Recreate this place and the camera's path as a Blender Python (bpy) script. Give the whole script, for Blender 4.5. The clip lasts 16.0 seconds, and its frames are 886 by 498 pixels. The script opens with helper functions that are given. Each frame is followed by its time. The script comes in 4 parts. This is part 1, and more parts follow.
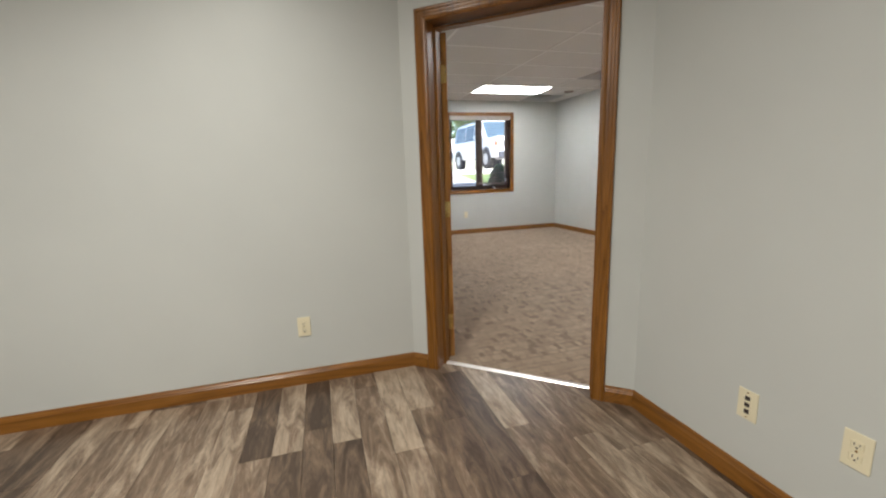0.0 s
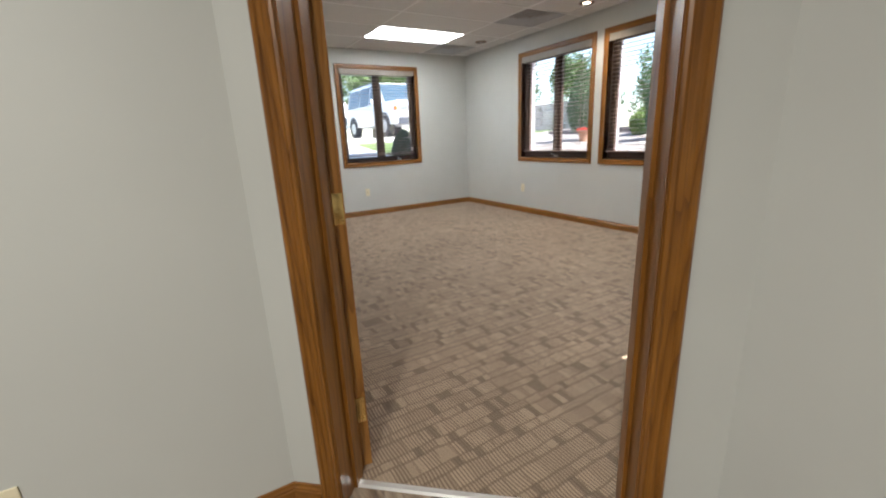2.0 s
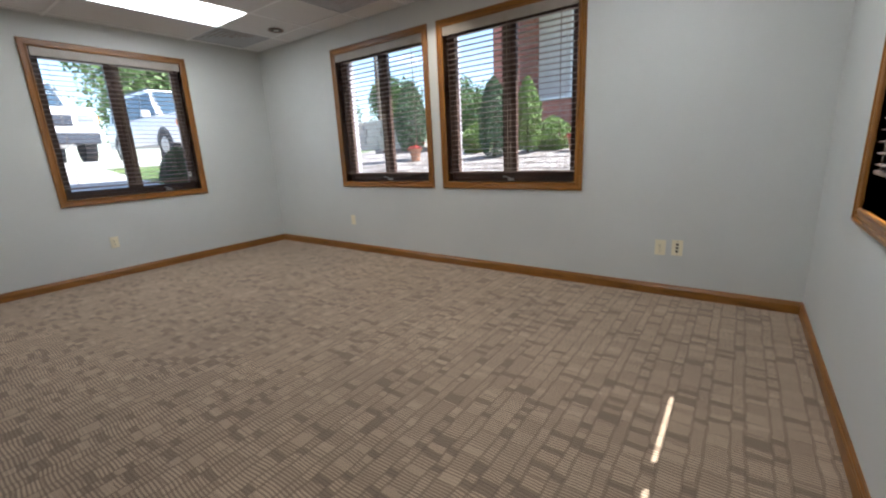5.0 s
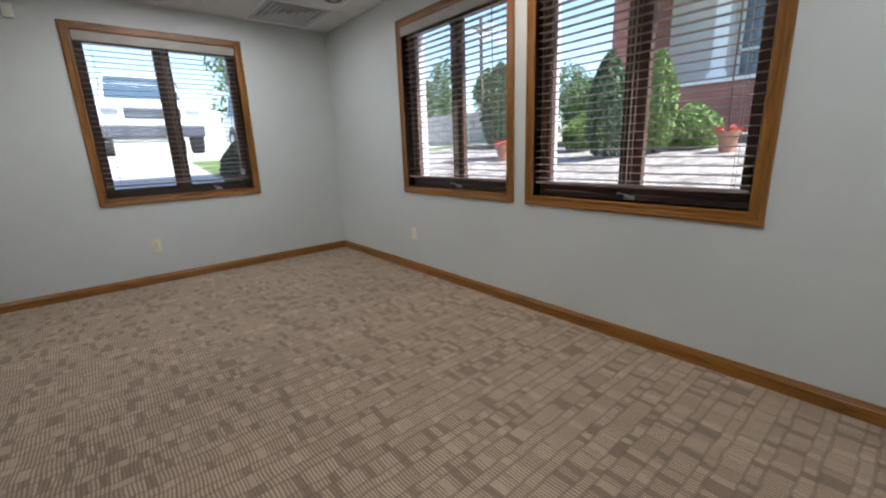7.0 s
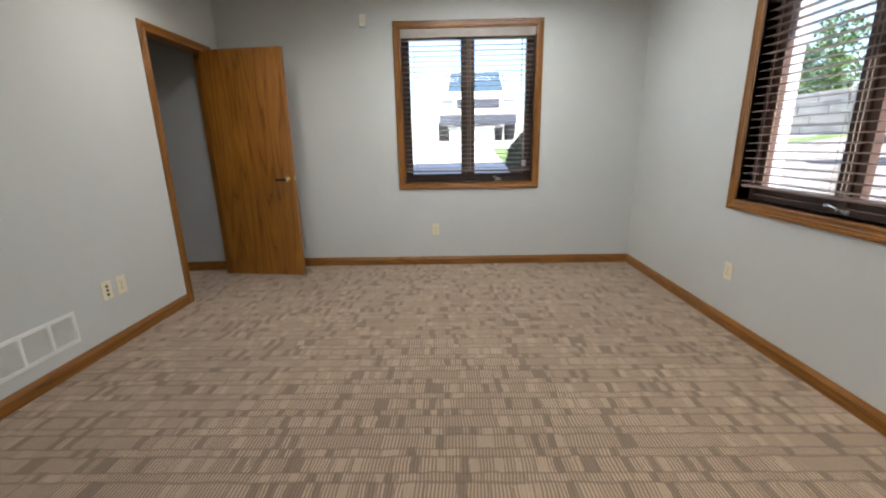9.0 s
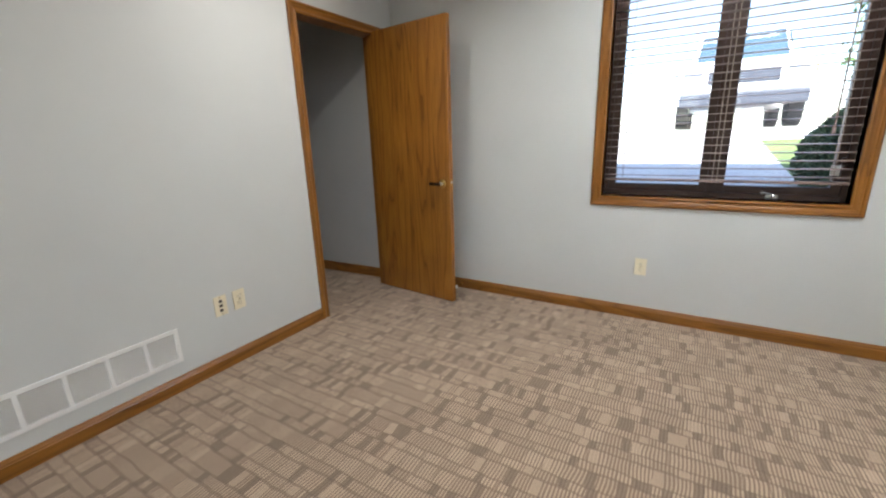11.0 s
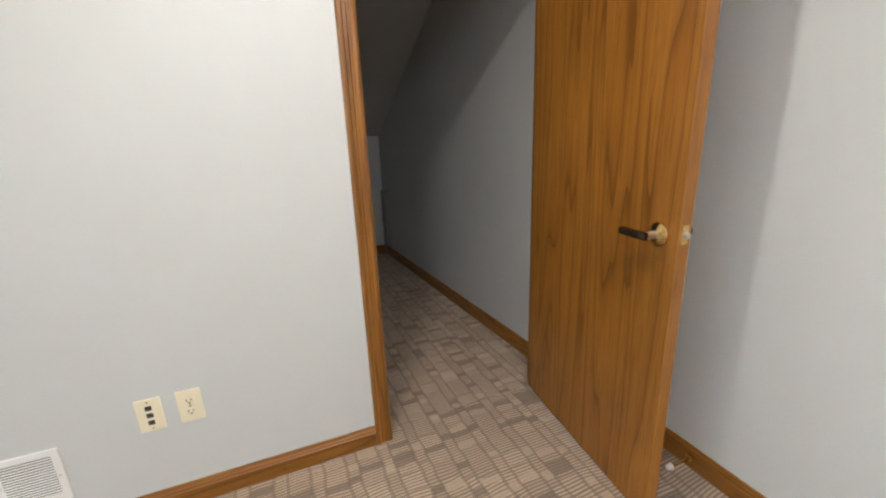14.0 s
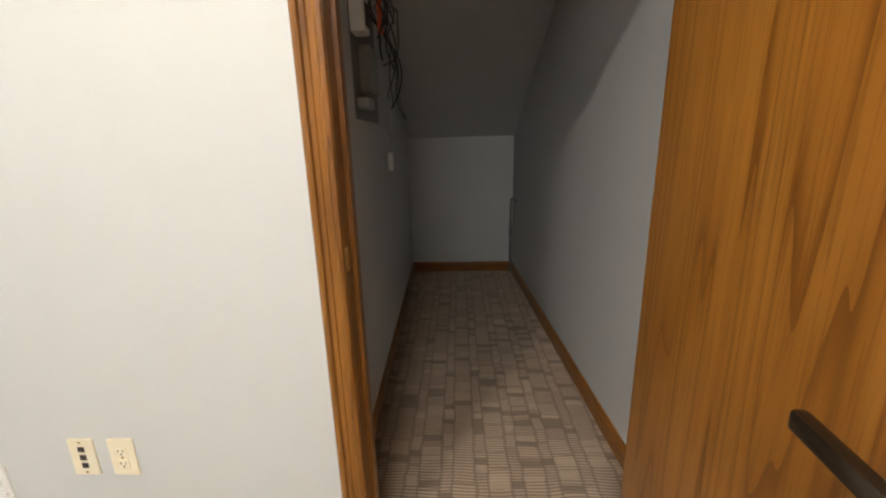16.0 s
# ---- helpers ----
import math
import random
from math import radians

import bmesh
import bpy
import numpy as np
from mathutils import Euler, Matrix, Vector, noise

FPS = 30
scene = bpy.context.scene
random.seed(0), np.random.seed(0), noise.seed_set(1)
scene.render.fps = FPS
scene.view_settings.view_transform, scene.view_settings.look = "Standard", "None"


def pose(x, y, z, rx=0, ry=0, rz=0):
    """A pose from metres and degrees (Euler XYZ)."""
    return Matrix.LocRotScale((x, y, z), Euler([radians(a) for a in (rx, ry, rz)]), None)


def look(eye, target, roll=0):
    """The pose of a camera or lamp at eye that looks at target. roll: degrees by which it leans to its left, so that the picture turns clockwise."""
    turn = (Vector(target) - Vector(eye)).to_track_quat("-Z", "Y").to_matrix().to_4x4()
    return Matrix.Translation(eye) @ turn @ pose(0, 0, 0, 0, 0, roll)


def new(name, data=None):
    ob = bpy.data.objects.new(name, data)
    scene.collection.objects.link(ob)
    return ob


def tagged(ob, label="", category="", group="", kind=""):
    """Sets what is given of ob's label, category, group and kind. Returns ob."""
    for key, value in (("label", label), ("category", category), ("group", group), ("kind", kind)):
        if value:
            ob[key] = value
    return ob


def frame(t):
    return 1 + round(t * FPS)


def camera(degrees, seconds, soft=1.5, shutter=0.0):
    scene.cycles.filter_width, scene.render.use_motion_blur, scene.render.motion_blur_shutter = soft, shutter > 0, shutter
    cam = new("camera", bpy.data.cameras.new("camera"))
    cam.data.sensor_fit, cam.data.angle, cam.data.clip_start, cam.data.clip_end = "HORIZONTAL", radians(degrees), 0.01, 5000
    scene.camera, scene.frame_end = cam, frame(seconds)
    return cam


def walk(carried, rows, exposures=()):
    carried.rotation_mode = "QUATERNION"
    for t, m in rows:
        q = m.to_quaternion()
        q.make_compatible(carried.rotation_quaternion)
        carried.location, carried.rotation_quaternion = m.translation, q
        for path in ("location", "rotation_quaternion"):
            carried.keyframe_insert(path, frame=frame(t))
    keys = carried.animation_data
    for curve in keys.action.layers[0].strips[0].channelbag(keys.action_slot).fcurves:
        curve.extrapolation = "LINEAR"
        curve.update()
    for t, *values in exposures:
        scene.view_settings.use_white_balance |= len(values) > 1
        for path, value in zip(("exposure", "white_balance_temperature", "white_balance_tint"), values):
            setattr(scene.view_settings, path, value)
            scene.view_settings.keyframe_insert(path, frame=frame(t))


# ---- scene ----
cam = camera(94.9, 16.0, soft=2.2)
PATH = [
    (0, (-0.058, -0.038, 1.213), (0.496, 1.847, 0.84), -1.9),
    (0.5, (-0.05, 0.282, 1.208), (0.637, 2.106, 0.757), -2.2),
    (1, (0.003, 0.56, 1.206), (0.825, 2.311, 0.697), -2.1),
    (1.5, (0.174, 0.829, 1.216), (1.075, 2.534, 0.686), -2.4),
    (2, (0.334, 1.115, 1.185), (1.299, 2.784, 0.655), -2.6),
    (2.5, (0.489, 1.415, 1.183), (1.541, 3.033, 0.659), -2.5),
    (3, (0.629, 1.614, 1.193), (1.749, 3.19, 0.682), -2.6),
    (3.5, (0.794, 1.79, 1.186), (1.97, 3.333, 0.698), -2.7),
    (4, (0.957, 1.943, 1.165), (2.26, 3.383, 0.685), -2.7),
    (4.5, (1.12, 2.078, 1.162), (2.615, 3.318, 0.685), -2.8),
    (4.7, (1.178, 2.108, 1.156), (2.745, 3.257, 0.684), -2.8),
    (6.8, (2.174, 2.69, 1.129), (3.538, 4.076, 0.665), -2.8),
    (7, (2.299, 2.728, 1.183), (3.539, 4.222, 0.702), -2.1),
    (7.5, (2.385, 2.792, 1.212), (3.321, 4.492, 0.729), -1.7),
    (8, (2.489, 2.954, 1.213), (3.087, 4.799, 0.723), -1.3),
    (8.5, (2.686, 3.169, 1.24), (2.943, 5.089, 0.743), -1.2),
    (9, (2.785, 3.368, 1.22), (2.745, 5.303, 0.717), -1.1),
    (9.2, (2.803, 3.455, 1.246), (2.656, 5.382, 0.732), -1.1),
    (11.3, (2.835, 4.71, 1.252), (1.715, 6.277, 0.713), -1.7),
    (11.5, (2.787, 4.829, 1.268), (1.59, 6.333, 0.717), -1.6),
    (12, (2.584, 5.109, 1.262), (1.249, 6.492, 0.709), -1.5),
    (12.5, (2.459, 5.377, 1.246), (1.01, 6.642, 0.7), -1.6),
    (13, (2.37, 5.661, 1.214), (0.802, 6.783, 0.682), -2.0),
    (13.5, (2.257, 5.91, 1.21), (0.578, 6.856, 0.675), -1.9),
    (14, (2.058, 6.158, 1.208), (0.278, 6.892, 0.667), -2.2),
    (14.5, (1.918, 6.326, 1.205), (0.062, 6.856, 0.682), -1.9),
    (15, (1.821, 6.531, 1.218), (-0.089, 6.811, 0.695), -1.7),
    (15.5, (1.692, 6.658, 1.209), (-0.239, 6.735, 0.693), -1.6),
    (16, (1.553, 6.741, 1.194), (-0.378, 6.656, 0.678), -1.5),
]
walk(cam, [(t, look(eye, target, roll)) for t, eye, target, roll in PATH],
     [(0.0, 2.05, 6150, 9), (1.5, 1.95, 6150, 9), (2.5, 2.08, 6150, 9), (3.5, 2.17, 6100, 9), (4.5, 1.72, 5950, 9), (7.0, 1.5, 5850, 8), (8.0, 1.8, 6200, 9), (9.0, 1.95, 6100, 9),
      (11.5, 2.4, 6000, 9), (12.5, 2.6, 6050, 9), (14.5, 2.85, 6150, 10), (16.0, 3.0, 6500, 10)])

# ---- light ----
SUN_WAY = Vector((-0.285, 0.645, -1.0)).normalized()
world = bpy.data.worlds.new("sky")
scene.world = world
world.use_nodes = True
wn = world.node_tree
sky = wn.nodes.new("ShaderNodeTexSky")
sky.sky_type = "NISHITA"
sky.sun_disc = False
sky.sun_elevation = math.asin(-SUN_WAY.z)
sky.sun_rotation = math.atan2(-SUN_WAY.x, -SUN_WAY.y)
wn.nodes["Background"].inputs[1].default_value = 0.14
wn.links.new(sky.outputs[0], wn.nodes["Background"].inputs[0])
sun = new("sun", bpy.data.lights.new("sun", "SUN"))
sun.data.energy, sun.data.angle, sun.data.color = 5.0, radians(0.5), (1.0, 0.95, 0.87)
sun.matrix_world = look((0, 0, 20), Vector((0, 0, 20)) + SUN_WAY)


def can_light(name, x, y, z, watts, spread=120, color=(1.0, 0.86, 0.7)):
    lamp = new(name, bpy.data.lights.new(name, "AREA"))
    lamp.data.shape, lamp.data.size, lamp.data.energy, lamp.data.color = "DISK", 0.11, watts, color
    lamp.data.spread = radians(spread)
    lamp.matrix_world = look((x, y, z), (x, y + 0.0001, 0))
    return lamp


CEIL = 2.5
can_light("can_glow_window", 4.20, 4.50, CEIL - 0.012, 2.2, 120, (1.0, 0.86, 0.7))
can_light("can_glow_closet_door", 1.36, 6.12, CEIL - 0.012, 2.6, 150, (1.0, 0.92, 0.84))
can_light("can_glow_hall_north", -0.35, 1.55, CEIL - 0.012, 2.0, 165, (1.0, 0.94, 0.83))
can_light("can_glow_hall_south", -1.0, 0.05, CEIL - 0.012, 23, 170, (1.0, 0.94, 0.83))

# ---- materials ----


class Nodes:
    """A short hand for node materials."""

    def __init__(self, name, rough=0.6, metal=0.0):
        self.mat = bpy.data.materials.new(name)
        self.mat.use_nodes = True
        self.tree = self.mat.node_tree
        self.bsdf = self.tree.nodes["Principled BSDF"]
        self.bsdf.inputs["Roughness"].default_value = rough
        self.bsdf.inputs["Metallic"].default_value = metal

    def add(self, kind, **values):
        node = self.tree.nodes.new(kind)
        for key, value in values.items():
            node.inputs[key.replace("_", " ")].default_value = value
        return node

    def link(self, a, b):
        self.tree.links.new(a, b)

    def place(self, scale=(1, 1, 1), turn=(0, 0, 0)):
        coord, mapping = self.add("ShaderNodeTexCoord"), self.add("ShaderNodeMapping")
        mapping.inputs["Scale"].default_value = scale
        mapping.inputs["Rotation"].default_value = turn
        self.link(coord.outputs["Object"], mapping.inputs["Vector"])
        return mapping.outputs[0]

    def noise(self, vector, scale, detail=3.0, rough=0.55, distort=0.0):
        node = self.add("ShaderNodeTexNoise", Scale=scale, Detail=detail, Roughness=rough, Distortion=distort)
        self.link(vector, node.inputs["Vector"])
        return node.outputs["Fac"]

    def ramp(self, fac, stops):
        node = self.add("ShaderNodeValToRGB")
        ramp = node.color_ramp
        while len(ramp.elements) < len(stops):
            ramp.elements.new(0.5)
        for e, (at, col) in zip(ramp.elements, stops):
            e.position, e.color = at, (*col, 1)
        self.link(fac, node.inputs[0])
        return node.outputs[0]

    def mix(self, fac, a, b, blend="MIX"):
        node = self.add("ShaderNodeMix")
        node.data_type, node.blend_type = "RGBA", blend
        for value, port in ((fac, 0), (a, 6), (b, 7)):
            if isinstance(value, (int, float)):
                node.inputs[port].default_value = value
            elif isinstance(value, tuple):
                node.inputs[port].default_value = (*value, 1)
            else:
                self.link(value, node.inputs[port])
        return node.outputs[2]

    def math(self, op, a, b=0.0):
        node = self.add("ShaderNodeMath")
        node.operation = op
        for value, port in ((a, 0), (b, 1)):
            if isinstance(value, (int, float)):
                node.inputs[port].default_value = value
            else:
                self.link(value, node.inputs[port])
        return node.outputs[0]

    def color(self, out):
        if isinstance(out, tuple):
            self.bsdf.inputs["Base Color"].default_value = (*out, 1)
        else:
            self.link(out, self.bsdf.inputs["Base Color"])
        return self

    def rough(self, out):
        self.link(out, self.bsdf.inputs["Roughness"])
        return self

    def bump(self, height, strength=0.2, distance=0.002):
        node = self.add("ShaderNodeBump", Strength=strength, Distance=distance)
        self.link(height, node.inputs["Height"])
        self.link(node.outputs[0], self.bsdf.inputs["Normal"])
        return self


def plain(name, col, rough=0.5, metal=0.0, vary=0.08, scale=12.0, bump=0.0):
    n = Nodes(name, rough, metal)
    v = n.place()
    f = n.noise(v, scale, 5)
    low, high = tuple(c * (1 - vary) for c in col), tuple(min(1, c * (1 + vary)) for c in col)
    n.color(n.ramp(f, [(0.3, low), (0.7, high)]))
    if bump:
        n.bump(n.noise(v, scale * 20, 2), bump, 0.001)
    return n.mat


def painted(name, col):
    """Rolled wall paint with a faint orange peel and scuffs."""
    n = Nodes(name, 0.55)
    v = n.place()
    big = n.ramp(n.noise(v, 1.3, 4), [(0.3, tuple(c * 0.96 for c in col)), (0.7, tuple(c * 1.03 for c in col))])
    n.color(big)
    n.bump(n.noise(v, 260, 2), 0.12, 0.0006)
    return n.mat


def oak(name, axis, dark, mid, light, rough=0.32, figure=1.0, relief=0.12):
    """Stained oak with the grain along one axis: cathedral figure, pores and tone drift."""
    n = Nodes(name, rough)
    s = [11.0, 11.0, 11.0]
    s["xyz".index(axis)] = 0.75
    v = n.place(tuple(s))
    rnd = n.add("ShaderNodeObjectInfo")
    shift = n.add("ShaderNodeVectorMath")
    shift.operation = "ADD"
    n.link(v, shift.inputs[0])
    comb = n.add("ShaderNodeCombineXYZ")
    off = n.math("MULTIPLY", rnd.outputs["Random"], 37.0)
    for k in range(3):
        n.link(off, comb.inputs[k])
    n.link(comb.outputs[0], shift.inputs[1])
    v = shift.outputs[0]
    field = n.noise(v, 0.55, 2, 0.5, 0.4)
    rings = n.math("FRACT", n.math("MULTIPLY", field, 13.0 * figure))
    base = n.ramp(rings, [(0.0, dark), (0.16, mid), (0.7, light), (1.0, mid)])
    p = [260.0, 260.0, 260.0]
    p["xyz".index(axis)] = 7.0
    pores = n.noise(n.place(tuple(p)), 1.0, 2, 0.6)
    base = n.mix(n.ramp(pores, [(0.36, (0.5,) * 3), (0.5, (0.0,) * 3)]), base, dark)
    drift = n.ramp(n.noise(n.place(), 2.1, 2), [(0.3, (0.86,) * 3), (0.7, (1.1,) * 3)])
    n.color(n.mix(1.0, base, drift, "MULTIPLY"))
    if relief:
        n.bump(pores, relief, 0.0006)
    return n.mat


TRIM = ((0.135, 0.050, 0.007), (0.215, 0.085, 0.012), (0.27, 0.111, 0.017))
DOOR = ((0.145, 0.050, 0.006), (0.265, 0.102, 0.013), (0.33, 0.138, 0.020))
oak_x, oak_y, oak_z = (oak("oak_trim_" + a, a, *TRIM) for a in "xyz")
veneer = oak("oak_door_veneer", "z", *DOOR, rough=0.34, figure=0.7)
panel_oak = oak("oak_panel_door", "z", (0.24, 0.105, 0.030), (0.30, 0.138, 0.042), (0.34, 0.162, 0.052), rough=0.12, figure=0.6, relief=0.0)
panel_edge = oak("oak_door_edge", "z", (0.2, 0.08, 0.014), (0.34, 0.15, 0.03), (0.4, 0.19, 0.045), rough=0.35)
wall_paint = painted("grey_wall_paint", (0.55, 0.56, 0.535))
# The same grey paint, darkened so the closet's shade sits in its colour.
closet_shade_paint = painted("wall_paint_closet_shade", (0.47, 0.485, 0.48))
white_paint = plain("white_enamel", (0.78, 0.77, 0.73), 0.35, 0, 0.03)
grid_white = plain("ceiling_grid_enamel", (0.88, 0.88, 0.88), 0.4, 0, 0.02)
ivory = plain("ivory_plastic", (0.76, 0.69, 0.50), 0.32, 0, 0.03)
slot_dark = plain("dark_slots", (0.03, 0.022, 0.02), 0.5)
brass = plain("polished_brass", (0.78, 0.55, 0.22), 0.2, 1.0, 0.1, 30)
steel = plain("brushed_steel", (0.55, 0.54, 0.52), 0.3, 1.0, 0.1, 30)
dark_metal = plain("dark_lever", (0.06, 0.045, 0.03), 0.25, 0.8)
frame_brown = plain("dark_brown_window_frame", (0.075, 0.042, 0.030), 0.45, 0, 0.15, 20)
gasket = plain("black_gasket", (0.02, 0.018, 0.017), 0.6)
slat_brown = oak("slat_wood_x", "x", (0.14, 0.092, 0.078), (0.22, 0.155, 0.13), (0.28, 0.21, 0.18), rough=0.4)
valance_grey = plain("valance_laminate", (0.30, 0.26, 0.22), 0.45, 0, 0.12, 8)
cord = plain("beige_cord", (0.42, 0.34, 0.27), 0.8)
chrome = plain("aluminium_threshold", (0.80, 0.79, 0.77), 0.3, 0.6, 0.05)
grille_grey = plain("diffuser_grey", (0.50, 0.51, 0.54), 0.5, 0, 0.06)
can_dark = plain("can_reflector", (0.26, 0.16, 0.11), 0.3, 0.6)
black_rubber = plain("black_cable", (0.02, 0.02, 0.022), 0.5)
orange_plastic = plain("orange_tag_plastic", (0.75, 0.12, 0.03), 0.5)
pipe_metal = plain("galvanised_pipe", (0.24, 0.24, 0.23), 0.4, 0.8)


def ceiling_tile():
    n = Nodes("mineral_ceiling_tile", 0.85)
    v = n.place()
    pits = n.noise(v, 190, 3, 0.7)
    n.color(n.mix(n.ramp(pits, [(0.3, (0.5,) * 3), (0.45, (0.0,) * 3)]), (0.74, 0.735, 0.73), (0.52, 0.51, 0.50)))
    n.bump(pits, 0.4, 0.002)
    return n.mat


def carpet():
    """Broadloom carpet: rows of two heights, each broken in long and short blocks of pale ribs on brown pile."""
    n = Nodes("rib_block_carpet", 0.95)
    base = n.place()
    wob = n.noise(base, 9.0, 2)
    wobble = n.add("ShaderNodeVectorMath")
    wobble.operation = "ADD"
    comb = n.add("ShaderNodeCombineXYZ")
    small = n.math("MULTIPLY", n.math("SUBTRACT", wob, 0.5), 0.026)
    n.link(small, comb.inputs[0])
    n.link(small, comb.inputs[1])
    n.link(base, wobble.inputs[0])
    n.link(comb.outputs[0], wobble.inputs[1])
    sep = n.add("ShaderNodeSeparateXYZ")
    n.link(wobble.outputs[0], sep.inputs[0])
    x, y = sep.outputs[0], sep.outputs[1]
    row = n.math("DIVIDE", y, 0.128)
    rid, rfr = n.math("FLOOR", row), n.math("FRACT", row)
    tall = n.math("GREATER_THAN", rfr, 0.36)
    rowid = n.math("ADD", n.math("MULTIPLY", rid, 2.0), tall)

    def hashed(a, b, seed):
        node = n.add("ShaderNodeTexWhiteNoise")
        node.noise_dimensions = "3D"
        c = n.add("ShaderNodeCombineXYZ")
        n.link(a, c.inputs[0])
        n.link(b, c.inputs[1])
        c.inputs[2].default_value = seed
        n.link(c.outputs[0], node.inputs["Vector"])
        return node.outputs["Value"]

    zero = n.math("MULTIPLY", rowid, 0.0)
    off = n.math("MULTIPLY", hashed(rowid, zero, 3.0), 1.7)
    cell = n.math("DIVIDE", n.math("ADD", x, off), 0.033)
    cid = n.math("FLOOR", cell)
    h1 = hashed(cid, rowid, 1.0)
    wide = n.math("FLOOR", n.math("DIVIDE", n.math("ADD", x, off), 0.08))
    h2 = hashed(wide, rowid, 7.0)
    # soft pale ribs that run along y
    flat = n.add("ShaderNodeSeparateXYZ")
    n.link(base, flat.inputs[0])
    slow = n.math("MULTIPLY", n.math("SUBTRACT", n.noise(base, 3.0, 2), 0.5), 0.05)
    rib = n.math("SINE", n.math("MULTIPLY", n.math("ADD", flat.outputs[0], slow), 2 * math.pi / 0.0135))
    ribs = n.math("ADD", n.math("MULTIPLY", rib, 0.36), 0.50)
    # joints between the rows
    j1 = n.math("LESS_THAN", n.math("ABSOLUTE", n.math("SUBTRACT", rfr, 0.36)), 0.04)
    j2 = n.math("LESS_THAN", n.math("ABSOLUTE", n.math("SUBTRACT", rfr, 0.5)), 0.45)
    joint = n.math("MAXIMUM", j1, n.math("SUBTRACT", 1.0, j2))
    # soft seams between the blocks of a row
    seam = n.math("LESS_THAN", n.math("FRACT", n.math("DIVIDE", n.math("ADD", x, off), 0.08)), 0.09)
    joint = n.math("MAXIMUM", joint, n.math("MULTIPLY", seam, n.math("GREATER_THAN", h2, 0.5)))
    dark_block = n.math("LESS_THAN", h1, 0.14)
    pale_block = n.math("GREATER_THAN", h1, 0.92)
    pile = n.noise(base, 420, 2, 0.7)
    brown, pale = (0.142, 0.096, 0.063), (0.48, 0.362, 0.248)
    lay = n.math("MULTIPLY", ribs, n.math("ADD", 0.78, n.math("MULTIPLY", h2, 0.4)))
    lay = n.math("MAXIMUM", lay, n.math("MULTIPLY", pale_block, 0.62))
    lay = n.math("MULTIPLY", lay, n.math("SUBTRACT", 1.0, n.math("MULTIPLY", dark_block, 0.66)))
    lay = n.math("MULTIPLY", lay, n.math("SUBTRACT", 1.0, n.math("MULTIPLY", joint, 0.5)))
    col = n.mix(lay, brown, pale)
    col = n.mix(1.0, col, n.ramp(pile, [(0.25, (0.75,) * 3), (0.75, (1.2,) * 3)]), "MULTIPLY")
    col = n.mix(1.0, col, n.ramp(n.noise(base, 1.1, 3), [(0.3, (0.93,) * 3), (0.7, (1.07,) * 3)]), "MULTIPLY")
    n.color(col)
    n.bump(n.math("ADD", pile, lay), 0.35, 0.003)
    n.bsdf.inputs["Sheen Weight"].default_value = 0.15
    return n.mat


def plank_wood():
    """Weathered vinyl planks: each one takes its tone from its own random number."""
    n = Nodes("weathered_vinyl_plank", 0.33)
    rnd = n.add("ShaderNodeObjectInfo").outputs["Random"]
    comb = n.add("ShaderNodeCombineXYZ")
    n.link(n.math("MULTIPLY", rnd, 91.0), comb.inputs[1])
    n.link(n.math("MULTIPLY", rnd, 47.0), comb.inputs[0])
    add = n.add("ShaderNodeVectorMath")
    add.operation = "ADD"
    n.link(n.place((11, 2.0, 1)), add.inputs[0])
    n.link(comb.outputs[0], add.inputs[1])
    v = add.outputs[0]
    broad = n.noise(v, 1.3, 5, 0.7, 1.2)
    fine = n.noise(v, 3.4, 6, 0.72, 0.8)
    dark, mid, pale = (0.065, 0.042, 0.028), (0.175, 0.120, 0.080), (0.40, 0.315, 0.23)
    tone = n.math("ADD", n.math("MULTIPLY", n.math("SUBTRACT", rnd, 0.5), 0.36), broad)
    col = n.ramp(tone, [(0.3, dark), (0.5, mid), (0.72, pale)])
    col = n.mix(1.0, col, n.ramp(fine, [(0.3, (0.62,) * 3), (0.68, (1.2,) * 3)]), "MULTIPLY")
    n.color(col)
    n.rough(n.ramp(fine, [(0.3, (0.42,) * 3), (0.7, (0.3,) * 3)]))
    n.bump(fine, 0.15, 0.0008)
    return n.mat


def emitter(name, col, strength):
    n = Nodes(name)
    n.color(col)
    n.bsdf.inputs["Emission Color"].default_value = (*col, 1)
    n.bsdf.inputs["Emission Strength"].default_value = strength
    return n.mat


def glass():
    mat = bpy.data.materials.new("window_glass")
    mat.use_nodes = True
    t = mat.node_tree
    t.nodes.remove(t.nodes["Principled BSDF"])
    g, tr, mx, lw, pw, sc = (t.nodes.new("ShaderNode" + k) for k in ("BsdfGlossy", "BsdfTransparent", "MixShader", "LayerWeight", "Math", "Math"))
    lw.inputs["Blend"].default_value = 0.5
    pw.operation, sc.operation = "POWER", "MULTIPLY_ADD"
    pw.inputs[1].default_value = 4.0
    sc.inputs[1].default_value, sc.inputs[2].default_value = 0.5, 0.03
    g.inputs["Roughness"].default_value = 0.02
    t.links.new(lw.outputs["Facing"], pw.inputs[0])
    t.links.new(pw.outputs[0], sc.inputs[0])
    t.links.new(sc.outputs[0], mx.inputs[0])
    t.links.new(tr.outputs[0], mx.inputs[1])
    t.links.new(g.outputs[0], mx.inputs[2])
    t.links.new(mx.outputs[0], t.nodes["Material Output"].inputs[0])
    return mat


tile_mat, carpet_mat, plank_mat, glass_mat = ceiling_tile(), carpet(), plank_wood(), glass()
troffer_glow = emitter("troffer_lens", (1.0, 0.98, 0.95), 4.4)
can_bulb = emitter("can_bulb", (1.0, 0.80, 0.58), 3.0)

# ---- mesh tools ----


